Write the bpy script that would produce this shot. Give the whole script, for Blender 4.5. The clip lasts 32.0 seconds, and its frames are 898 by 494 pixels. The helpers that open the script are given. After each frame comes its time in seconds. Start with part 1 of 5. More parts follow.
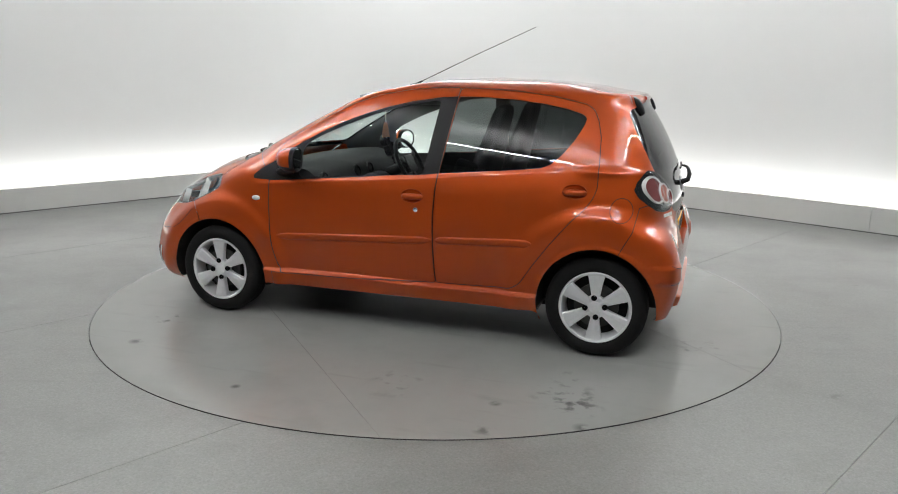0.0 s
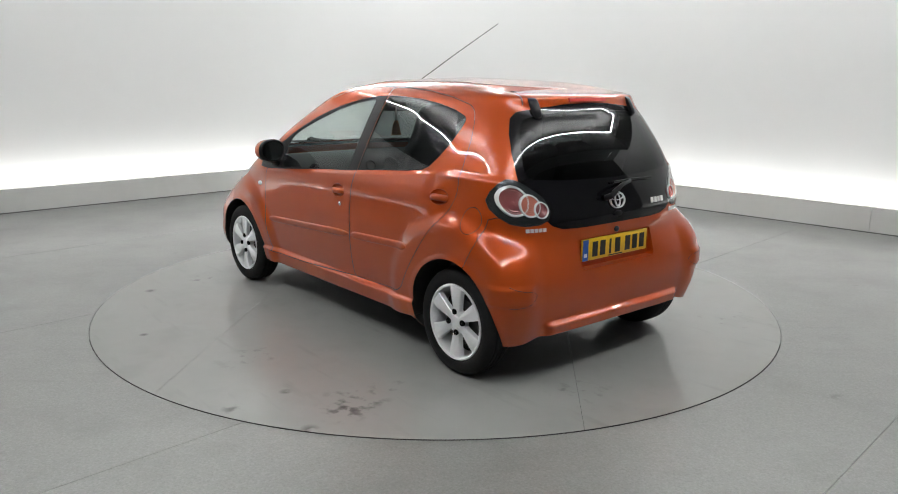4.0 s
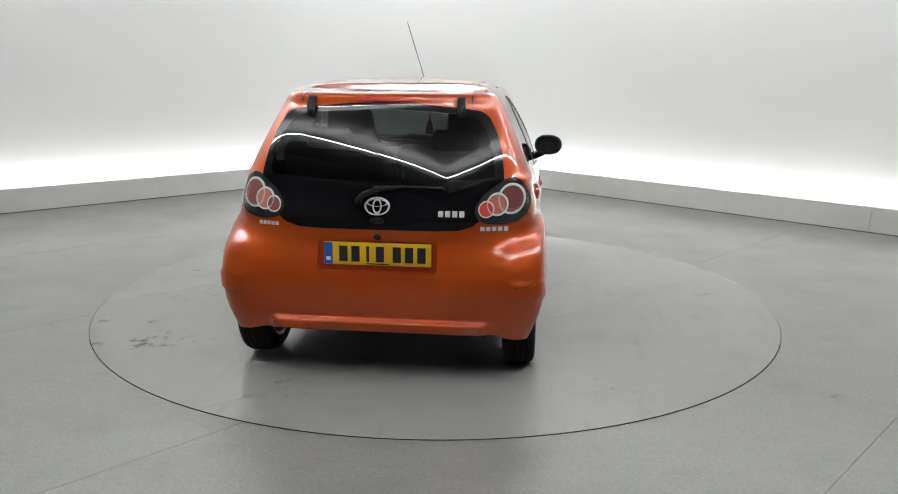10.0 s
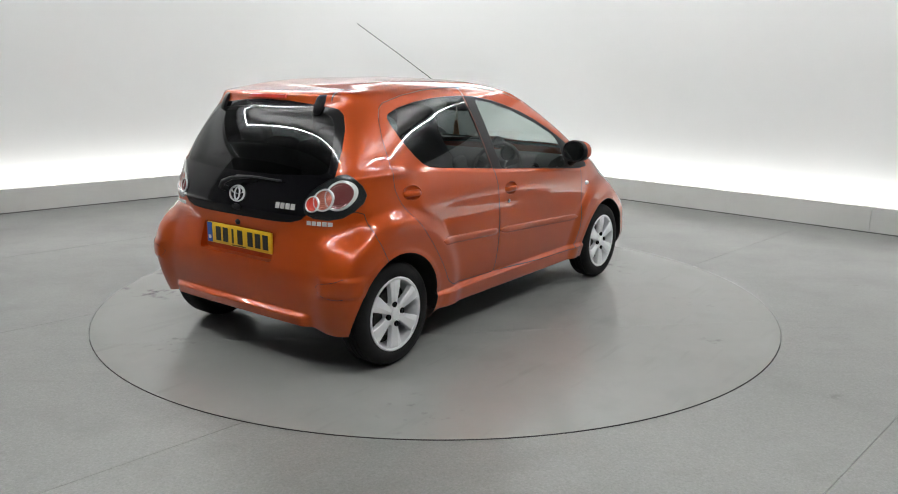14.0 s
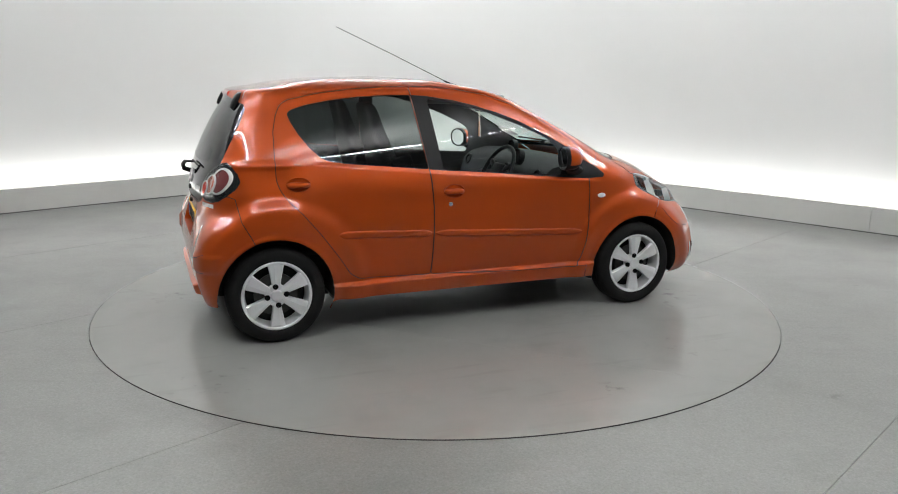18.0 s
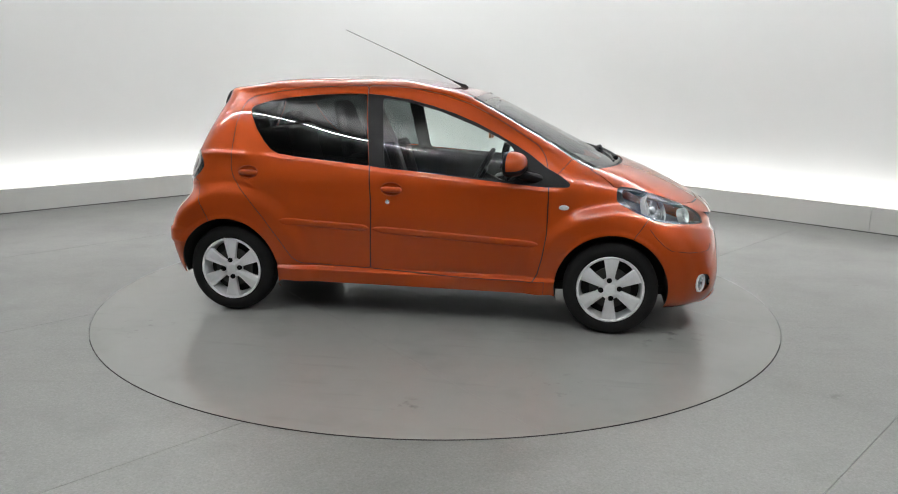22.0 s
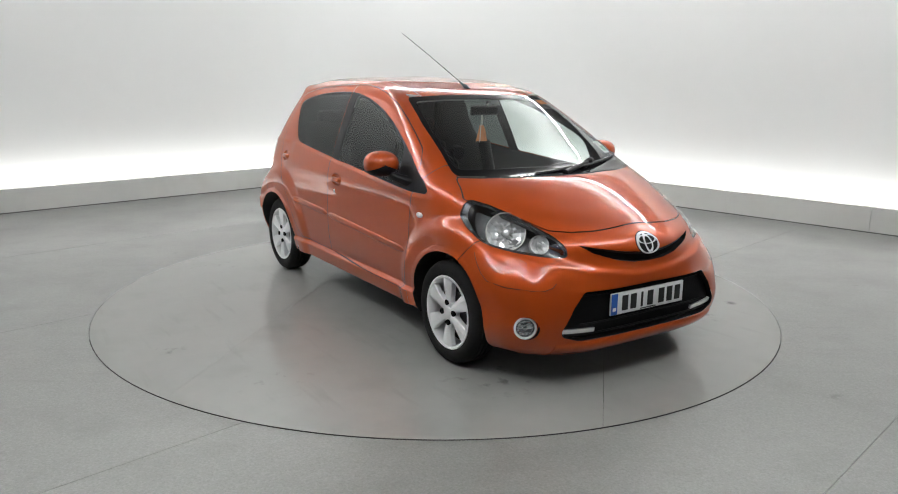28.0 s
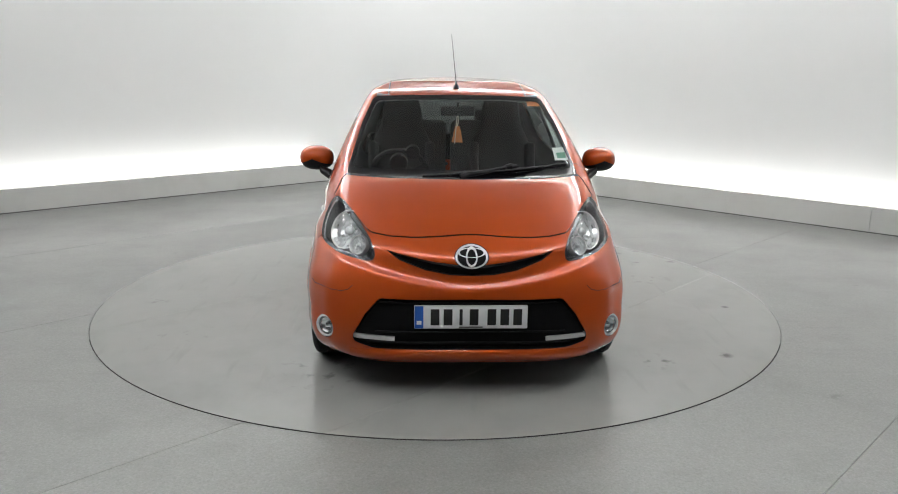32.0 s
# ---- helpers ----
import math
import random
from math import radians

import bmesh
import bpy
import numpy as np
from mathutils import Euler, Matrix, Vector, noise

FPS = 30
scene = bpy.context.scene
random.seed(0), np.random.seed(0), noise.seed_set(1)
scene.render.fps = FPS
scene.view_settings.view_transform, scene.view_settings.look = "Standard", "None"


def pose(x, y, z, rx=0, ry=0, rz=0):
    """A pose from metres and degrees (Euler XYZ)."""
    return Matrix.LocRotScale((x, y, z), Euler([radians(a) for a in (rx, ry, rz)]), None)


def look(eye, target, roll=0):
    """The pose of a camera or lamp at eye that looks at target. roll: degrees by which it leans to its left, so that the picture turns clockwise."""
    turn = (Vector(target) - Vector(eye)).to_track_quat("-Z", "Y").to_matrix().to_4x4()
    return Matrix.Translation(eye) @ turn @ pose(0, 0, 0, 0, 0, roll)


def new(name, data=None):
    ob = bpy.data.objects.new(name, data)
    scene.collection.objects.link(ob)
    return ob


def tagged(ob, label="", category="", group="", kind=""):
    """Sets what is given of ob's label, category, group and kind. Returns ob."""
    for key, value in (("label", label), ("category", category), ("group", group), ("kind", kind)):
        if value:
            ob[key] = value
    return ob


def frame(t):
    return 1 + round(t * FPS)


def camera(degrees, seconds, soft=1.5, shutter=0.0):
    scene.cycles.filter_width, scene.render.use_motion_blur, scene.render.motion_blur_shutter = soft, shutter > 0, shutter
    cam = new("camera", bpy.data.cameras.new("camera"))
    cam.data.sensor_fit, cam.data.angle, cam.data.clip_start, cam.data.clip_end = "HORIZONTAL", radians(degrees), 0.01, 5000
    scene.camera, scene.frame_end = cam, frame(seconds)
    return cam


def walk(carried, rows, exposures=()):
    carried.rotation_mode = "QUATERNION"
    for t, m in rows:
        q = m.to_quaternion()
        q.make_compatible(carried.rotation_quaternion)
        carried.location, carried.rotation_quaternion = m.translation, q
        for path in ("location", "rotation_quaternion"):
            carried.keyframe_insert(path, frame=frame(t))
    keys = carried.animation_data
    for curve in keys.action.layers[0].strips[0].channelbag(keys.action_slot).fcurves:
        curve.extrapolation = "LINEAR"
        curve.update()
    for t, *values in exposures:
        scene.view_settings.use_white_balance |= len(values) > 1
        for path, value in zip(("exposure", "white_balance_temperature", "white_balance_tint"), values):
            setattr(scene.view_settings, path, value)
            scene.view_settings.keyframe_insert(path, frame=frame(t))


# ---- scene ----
# A small hatchback turns on a turntable in a white studio. World origin: the turntable's axis on the floor.
cam = camera(60.71, 32.0, soft=1.0)
EYE, GAZE = Vector((0, -5.132, 1.478)), Vector((.01435, .97557, -.2192))
VIEW = look(EYE, EYE + GAZE, 0.635)
walk(cam, [(0.0, VIEW), (32.0, VIEW)])

# ---- light ----
world = bpy.data.worlds.new("studio_air")
scene.world = world
world.use_nodes = True
world.node_tree.nodes["Background"].inputs["Color"].default_value = (.8, .9, 1, 1)
world.node_tree.nodes["Background"].inputs["Strength"].default_value = 0.02
scene.view_settings.exposure = 0.0
TUBE_GLOW, UPLIGHT_POWER, COVE_POWER, WALL_FILL_POWER = 255.0, 23.0, 4.7, 7.7

# ---- materials ----
def material(name, colour, rough=.5, metal=0.0, vary=.12, scale=8.0, bump=0.0, bump_scale=60.0, coat=0.0, rough_vary=.15, stretch=(1, 1, 1), dirt=None, dirt_scale=1.3, specular=.5):
    """A surface with variation at two scales, stains where dirt gives a colour, and fine relief."""
    m = bpy.data.materials.new(name)
    m.use_nodes = True
    t = m.node_tree
    n, l = t.nodes, t.links
    b = n["Principled BSDF"]
    co, mp = n.new("ShaderNodeTexCoord"), n.new("ShaderNodeMapping")
    mp.inputs["Scale"].default_value = stretch
    l.new(co.outputs["Object"], mp.inputs["Vector"])

    def cloud(size, detail=4.0):
        c = n.new("ShaderNodeTexNoise")
        c.inputs["Scale"].default_value, c.inputs["Detail"].default_value = size, detail
        l.new(mp.outputs["Vector"], c.inputs["Vector"])
        return c.outputs["Fac"]

    def mixed(fac, a, bb, kind="MIX"):
        x = n.new("ShaderNodeMix")
        x.data_type, x.blend_type = "RGBA", kind
        for sock, v in ((x.inputs[0], fac), (x.inputs[6], a), (x.inputs[7], bb)):
            if isinstance(v, (int, float)):
                sock.default_value = v
            elif isinstance(v, tuple):
                sock.default_value = (*v[:3], 1)
            else:
                l.new(v, sock)
        return x.outputs[2]

    def ramp(fac, lo, hi):
        r = n.new("ShaderNodeMapRange")
        r.inputs["From Min"].default_value, r.inputs["From Max"].default_value = lo, hi
        l.new(fac, r.inputs["Value"])
        return r.outputs["Result"]

    dark = tuple(c * (1 - vary) for c in colour)
    light = tuple(min(1, c * (1 + vary)) for c in colour)
    col = mixed(cloud(scale), dark, light)
    col = mixed(ramp(cloud(scale * 9, 2.0), .3, .7), col, mixed(.5, col, dark))
    if dirt:
        col = mixed(ramp(cloud(dirt_scale, 8.0), .52, .78), col, dirt)
    l.new(col, b.inputs["Base Color"])
    r = n.new("ShaderNodeMapRange")
    r.inputs["To Min"].default_value, r.inputs["To Max"].default_value = rough * (1 - rough_vary), min(1, rough * (1 + rough_vary))
    l.new(cloud(scale * 2.3), r.inputs["Value"])
    l.new(r.outputs["Result"], b.inputs["Roughness"])
    b.inputs["Metallic"].default_value = metal
    b.inputs["Coat Weight"].default_value = coat
    b.inputs["Coat Roughness"].default_value = .015
    b.inputs["Specular IOR Level"].default_value = specular
    if bump:
        h = n.new("ShaderNodeBump")
        h.inputs["Strength"].default_value, h.inputs["Distance"].default_value = 1.0, bump
        l.new(cloud(bump_scale, 3.0), h.inputs["Height"])
        l.new(h.outputs["Normal"], b.inputs["Normal"])
    return m


def glass(name, tint, gloss=.075, rough=0.0):
    """A thin pane: light passes, tinted, and the surface mirrors by its angle."""
    m = bpy.data.materials.new(name)
    m.use_nodes = True
    t = m.node_tree
    n, l = t.nodes, t.links
    n.remove(n["Principled BSDF"])
    clear, shine, mix = n.new("ShaderNodeBsdfTransparent"), n.new("ShaderNodeBsdfGlossy"), n.new("ShaderNodeMixShader")
    edge, power, gain = n.new("ShaderNodeLayerWeight"), n.new("ShaderNodeMath"), n.new("ShaderNodeMath")
    edge.inputs["Blend"].default_value = .5
    power.operation, gain.operation = "POWER", "MULTIPLY_ADD"
    power.inputs[1].default_value, gain.inputs[1].default_value, gain.inputs[2].default_value = 4.5, .9, gloss
    l.new(edge.outputs["Facing"], power.inputs[0])
    l.new(power.outputs[0], gain.inputs[0])
    clear.inputs["Color"].default_value = (*tint, 1)
    shine.inputs["Roughness"].default_value = rough
    l.new(gain.outputs[0], mix.inputs["Fac"])
    l.new(clear.outputs[0], mix.inputs[1])
    l.new(shine.outputs[0], mix.inputs[2])
    l.new(mix.outputs[0], n["Material Output"].inputs["Surface"])
    return m


def glowing(name, colour, strength):
    m = bpy.data.materials.new(name)
    m.use_nodes = True
    b = m.node_tree.nodes["Principled BSDF"]
    b.inputs["Base Color"].default_value = (*colour, 1)
    b.inputs["Emission Color"].default_value = (*colour, 1)
    b.inputs["Emission Strength"].default_value = strength
    return m


PAINT = material("copper_orange_paint", (.395, .057, .006), .42, .34, .02, 3.0, coat=1.0, rough_vary=.1, specular=.1)
SEAM = material("dark_seam", (.008, .007, .006), .7, 0, .1)
BLACK_PLASTIC = material("black_plastic", (.007, .007, .008), .45, 0, .15, 30, .0002, 500, specular=.22)
GRILLE_BLACK = material("grille_black", (.004, .004, .0045), .6, 0, .2, 30, .0002, 300, specular=.12)
BLACK_GLOSS = material("black_gloss_glass", (.004, .004, .005), .06, 0, .1, 5, specular=.45)
RUBBER = material("tyre_rubber", (.014, .014, .014), .7, 0, .25, 14, .0006, 160, dirt=(.016, .015, .014), dirt_scale=5, specular=.12)
ALLOY = material("silver_alloy", (.90, .91, .92), .33, .45, .04, 10, rough_vary=.08)
STEEL_DARK = material("dark_brake_steel", (.09, .088, .085), .5, .8, .3, 20)
CHROME = material("chrome", (.85, .86, .87), .09, 1.0, .03, 10)
SILVER_PAINT = material("silver_badge", (.82, .83, .84), .22, .25, .04, 20)
CLOTH = material("dark_seat_cloth", (.02, .021, .022), .9, 0, .15, 25)
TRIM_GREY = material("grey_cabin_plastic", (.075, .076, .077), .8, 0, .15, 20, specular=.12)
HEADLINER = material("pale_headliner", (.30, .30, .29), .9, 0, .06, 30)
LAMP_DARK = material("lamp_bezel_grey", (.028, .032, .034), .24, .2, .1, 12, coat=.6)
HOUSING = material("lamp_housing_grey", (.11, .115, .12), .33, .4, .1, 12)
LAMP_RED = material("red_lamp_lens", (.60, .055, .035), .12, 0, .15, 30, .0006, 160, coat=.8)
LAMP_AMBER = material("pale_amber_lens", (.46, .13, .085), .12, 0, .15, 30, .0006, 160, coat=.8)
LAMP_SMOKE = material("smoky_red_lens", (.20, .05, .05), .12, 0, .15, 30, .0006, 160, coat=.8)
RING_WHITE = material("silver_lamp_ring", (.82, .80, .78), .25, .3, .05, 20)
REFLECTOR = material("lamp_reflector", (.92, .93, .94), .14, .55, .1, 60)
PLATE_YELLOW = material("yellow_number_plate", (.72, .43, .012), .4, 0, .04, 8)
PLATE_WHITE = material("white_number_plate", (.74, .75, .76), .4, 0, .04, 8)
PLATE_BLUE = material("blue_plate_band", (.012, .09, .42), .4, 0, .05, 8)
PLATE_BLACK = material("plate_black", (.01, .01, .01), .5, 0, .05, 8)
WHITE_PRINT = material("white_sticker", (.75, .77, .75), .5, 0, .05, 20)
GREEN_PRINT = material("green_sticker", (.12, .32, .22), .5, 0, .05, 20)
TAG_ORANGE = material("orange_card", (.62, .22, .07), .7, 0, .15, 30)
STRING = material("pale_cord", (.6, .55, .48), .8, 0, .1, 60)
CLEAR = glass("clear_pane", (.84, .90, .88), .035)
SCREEN = glass("windscreen_pane", (.80, .86, .84), .075)
PRIVACY = glass("privacy_pane", (.15, .168, .164), .032)
HATCH_TINT = glass("dark_hatch_pane", (.075, .083, .082), .035)
LENS = glass("lamp_lens", (.93, .95, .95), .04)
MIRROR = material("mirror_glass", (.8, .82, .82), .01, 1.0, .01)
WALL_WHITE = material("white_studio_wall", (.80, .81, .80), .8, 0, .012, .7, .0006, 30)
KERB_WHITE = material("white_cove_kerb", (.62, .625, .60), .65, 0, .03, 1.5, .0008, 40, dirt=(.55, .55, .52), dirt_scale=3)
WALL_GREY = material("dark_grey_wall", (.10, .10, .102), .8, 0, .08, 1.2, .0008, 30)
CEILING_GREY = material("grey_ceiling", (.36, .36, .357), .85, 0, .06, 1.2, .0008, 30)
SHADE_LINE_GREY = material("grey_shade_line", (.10, .10, .098), .7, 0, .2, 6)
TUBE = glowing("tube_light", (.985, .995, 1.0), TUBE_GLOW)

# ---- building helpers ----
def mesh_object(name, verts, faces, mat, parent=None, label="", smooth=False, sharp=None):
    me = bpy.data.meshes.new(name)
    me.from_pydata([tuple(v) for v in verts], [], [tuple(f) for f in faces])
    me.materials.append(mat)
    if smooth:
        me.shade_smooth()
        if sharp:
            me.set_sharp_from_angle(angle=radians(sharp))
    ob = new(name, me)
    ob.parent = parent
    return tagged(ob, label)


def part(name, bm, mat, parent, label="", smooth=True, sharp=40):
    """Links a bmesh as one mesh object under a thing or a part."""
    bmesh.ops.recalc_face_normals(bm, faces=bm.faces)
    me = bpy.data.meshes.new(name)
    bm.to_mesh(me)
    bm.free()
    me.materials.append(mat)
    if smooth:
        me.shade_smooth()
        me.set_sharp_from_angle(angle=radians(sharp))
    ob = new(name, me)
    ob.parent = parent
    return tagged(ob, label)


def box(bm, m, size, bevel=0.0, segments=2):
    """A box with rounded edges at the pose m."""
    r = bmesh.ops.create_cube(bm, size=1, matrix=m @ Matrix.Diagonal((*size, 1)))
    if bevel:
        es = list({e for v in r["verts"] for e in v.link_edges})
        bmesh.ops.bevel(bm, geom=es, offset=bevel, segments=segments, profile=.5, affect="EDGES")
    return bm


def lathe(bm, profile, m, steps=48, close=False):
    """Turns (radius, height) pairs about the pose's z axis."""
    rings = []
    for r, h in profile:
        rings.append([bm.verts.new(m @ Vector((r * math.cos(a), r * math.sin(a), h))) for a in (2 * math.pi * i / steps for i in range(steps))])
    if close:
        rings.append(rings[0])
    for a, b in zip(rings, rings[1:]):
        for i in range(steps):
            j = (i + 1) % steps
            bm.faces.new((a[i], a[j], b[j], b[i]))
    return bm


def tube(bm, points, radius, steps=10, ends=True):
    """A round rod along points; radius a number or one for each point."""
    pts = [Vector(p) for p in points]
    radii = radius if isinstance(radius, (list, tuple)) else [radius] * len(pts)
    rings = []
    for i, p in enumerate(pts):
        d = (pts[min(i + 1, len(pts) - 1)] - pts[max(i - 1, 0)]).normalized()
        s = d.cross(Vector((0, 0, 1)) if abs(d.z) < .95 else Vector((1, 0, 0))).normalized()
        u = s.cross(d)
        rings.append([bm.verts.new(p + radii[i] * (math.cos(a) * s + math.sin(a) * u)) for a in (2 * math.pi * k / steps for k in range(steps))])
    for a, b in zip(rings, rings[1:]):
        for k in range(steps):
            bm.faces.new((a[k], a[(k + 1) % steps], b[(k + 1) % steps], b[k]))
    if ends:
        bm.faces.new(rings[0][::-1])
        bm.faces.new(rings[-1])
    return bm


def slab(bm, poly, m, depth):
    """A flat plate of that outline, from z = 0 up to depth in the pose's space."""
    low = [bm.verts.new(m @ Vector((x, y, 0))) for x, y in poly]
    top = [bm.verts.new(m @ Vector((x, y, depth))) for x, y in poly]
    bm.faces.new(low[::-1])
    bm.faces.new(top)
    for i in range(len(poly)):
        j = (i + 1) % len(poly)
        bm.faces.new((low[i], low[j], top[j], top[i]))
    return bm


def ellipse(a, b, steps=32, x=0, y=0):
    return [(x + a * math.cos(2 * math.pi * i / steps), y + b * math.sin(2 * math.pi * i / steps)) for i in range(steps)]


# ---- the studio ----
CORNER = Vector((-.34, 6.85))
LEFT_WAY, RIGHT_WAY = Vector((-.735, -.678)).normalized(), Vector((.713, -.701)).normalized()
ROOM, CEILING, BEND = 10.4, 3.7, 2.0


def bent_line(back, ends):
    """The plan line along both white walls with its round corner, set back from their face."""
    inward = (LEFT_WAY + RIGHT_WAY).normalized()
    r = BEND + back
    centre = CORNER + inward * (BEND * math.sqrt(2))
    left_normal = Vector((LEFT_WAY.y, -LEFT_WAY.x))
    if left_normal.dot(inward) > 0:
        left_normal = -left_normal
    right_normal = Vector((RIGHT_WAY.y, -RIGHT_WAY.x))
    if right_normal.dot(inward) > 0:
        right_normal = -right_normal
    a0, a1 = math.atan2(left_normal.y, left_normal.x), math.atan2(right_normal.y, right_normal.x)
    arc = [centre + r * Vector((math.cos(a0 + (a1 - a0) * i / 24), math.sin(a0 + (a1 - a0) * i / 24))) for i in range(25)]
    return [arc[0] + LEFT_WAY * ends] + arc + [arc[-1] + RIGHT_WAY * ends]


def wall_along(name, line, outer, z0, z1, mat):
    verts, faces, n = [], [], len(line)
    for z in (z0, z1):
        verts += [(p.x, p.y, z) for p in line] + [(p.x, p.y, z) for p in outer]
    for i in range(n - 1):
        a, b, c, d = i, i + 1, 2 * n + i + 1, 2 * n + i
        faces += [(a, b, c, d), (n + b, n + a, n + d, n + c), (d, c, n + c, n + d), (b, a, n + a, n + b)]
    faces += [(0, 2 * n, 3 * n, n), (n - 1, 2 * n - 1, 4 * n - 1, 3 * n - 1)]
    return tagged(mesh_object(name, verts, faces, mat, smooth=True, sharp=40), kind="structure")


def build_room():
    wall = wall_along("wall_white", bent_line(.26, ROOM), bent_line(.42, ROOM), 0, CEILING, WALL_WHITE)
    tagged(wall, "white curved studio wall lit from its foot")
    kerb = tagged(new("baseboard"), "low white kerb hiding the light at the wall's foot", kind="structure")
    face, rear = bent_line(0, ROOM), bent_line(.07, ROOM)
    seam = RIGHT_WAY * 4.55
    runs = [([face[0], face[1] - LEFT_WAY * .001], [rear[0], rear[1] - LEFT_WAY * .001]), (face[1:26], rear[1:26]), ([face[25] + RIGHT_WAY * .002, face[25] + seam], [rear[25] + RIGHT_WAY * .002, rear[25] + seam]),
            ([face[25] + seam + RIGHT_WAY * .005, face[26]], [rear[25] + seam + RIGHT_WAY * .005, rear[26]])]
    for inner, outer in runs:
        board = wall_along("kerb_board", inner, outer, -.004, .25, KERB_WHITE)
        board.parent = kerb
        del board["kind"]
    # dark strip in place of the shadow line at the kerb's foot
    foot_line = wall_along("kerb_shade_line", bent_line(-.006, ROOM), bent_line(-.0005, ROOM), -.004, .006, SHADE_LINE_GREY)
    foot_line.parent = kerb
    del foot_line["kind"]
    # the two dark walls behind the camera
    far = CORNER + (LEFT_WAY + RIGHT_WAY) * ROOM
    for name, a, b in (("wall_dark_west", CORNER + LEFT_WAY * ROOM, far), ("wall_dark_east", CORNER + RIGHT_WAY * ROOM, far)):
        out = (b - a).normalized()
        side = Vector((out.y, -out.x))
        if side.dot(CORNER - a) > 0:
            side = -side
        a, b = a - out * .5, b + out * .3
        wall_along(name, [a, b], [a + side * .15, b + side * .15], 0, CEILING, WALL_GREY)
    bm = bmesh.new()
    box(bm, pose(0, .2, CEILING + .1), (17, 17, .2))
    tagged(part("ceiling", bm, CEILING_GREY, None, smooth=False), "plain grey studio ceiling", kind="structure")
    # floor: slabs between saw-cut joints that run with the walls, with the round pit of the turntable
    build_floor()
    # light hidden behind the kerb
    line = bent_line(.14, ROOM - 1.2)
    for i, (a, b) in enumerate(((line[0], line[1]), (line[1], line[13]), (line[13], line[-2]), (line[-2], line[-1]))):
        lamp = bpy.data.lights.new("cove_light", "AREA")
        lamp.shape, lamp.size, lamp.size_y = "RECTANGLE", (b - a).length, .08
        lamp.energy, lamp.color = COVE_POWER * (b - a).length, (1, .985, .97)
        ob = new("cove_light", lamp)
        d = (b - a).normalized()
        back = Vector((-d.y, d.x))
        if back.dot((a + b) / 2 - Vector((0, 0))) < 0:
            back = -back
        z = Vector((-back.x * .35, -back.y * .35, -1)).normalized()
        x = Vector((d.x, d.y, 0))
        y = z.cross(x).normalized()
        m = Matrix((x, y, z)).transposed().to_4x4()
        mid = (a + b) / 2
        m.translation = (mid.x, mid.y, .10)
        ob.matrix_world = m
    # unseen fill lamps added along the top of the white walls to brighten them evenly
    line = bent_line(-.30, ROOM - .6)
    for a, b in ((line[0], line[1]), (line[1], line[13]), (line[13], line[-2]), (line[-2], line[-1])):
        lamp = bpy.data.lights.new("wall_fill_light", "AREA")
        lamp.shape, lamp.size, lamp.size_y = "RECTANGLE", (b - a).length, .06
        lamp.energy, lamp.color = WALL_FILL_POWER * (b - a).length, (.985, .995, 1)
        ob = new("wall_fill_light", lamp)
        d = (b - a).normalized()
        back = Vector((-d.y, d.x))
        if back.dot((a + b) / 2) < 0:
            back = -back
        z = Vector((-back.x * .45, -back.y * .45, 1)).normalized()
        x = Vector((d.x, d.y, 0))
        y = z.cross(x).normalized()
        m = Matrix((x, y, z)).transposed().to_4x4()
        mid = (a + b) / 2
        m.translation = (mid.x, mid.y, CEILING - .06)
        ob.matrix_world = m
    # tubes round a square below the ceiling
    light = tagged(new("ceiling_light_frame"), "square of bright white tube lights hung below the ceiling", "light")
    light.location = (0, 0, CEILING - .32)
    half = 3.35
    for k in range(4):
        turn = pose(0, 0, 0, 0, 0, 45 + 90 * k)
        for i in range(4):
            x = -half + half / 2 * (i + .5)
            bm = bmesh.new()
            tube(bm, [turn @ Vector((x - half / 4 + .035, half, 0)), turn @ Vector((x + half / 4 - .035, half, 0))], .0055, 8)
            part("tube", bm, TUBE, light)
        # area lamp added above the tubes for soft light off the ceiling
        lamp = bpy.data.lights.new("uplight", "AREA")
        lamp.shape, lamp.size, lamp.size_y = "RECTANGLE", 2 * half - .3, .05
        lamp.energy, lamp.color = UPLIGHT_POWER * (2 * half - .3), (.99, .995, 1)
        new("uplight", lamp).matrix_world = Matrix.Translation((0, 0, CEILING - .32)) @ turn @ pose(0, half - .07, .10, 180 - 20, 0, 0)
        bm = bmesh.new()
        box(bm, turn @ pose(0, half, .06), (2 * half, .03, .04), .005)
        for x in (-half + .1, half - .1):
            box(bm, turn @ pose(x, half, .2), (.015, .015, .24))
        # unseen board added outside the tubes, keeping their light off the outer floor
        box(bm, turn @ pose(0, half + .05, -.265), (2 * half + .11, .012, .75), .003)
        part("rail", bm, WALL_GREY, light, "dark rail holding the tubes, with a board added to block their outward light")


RADIUS, GAP = 2.2, .005


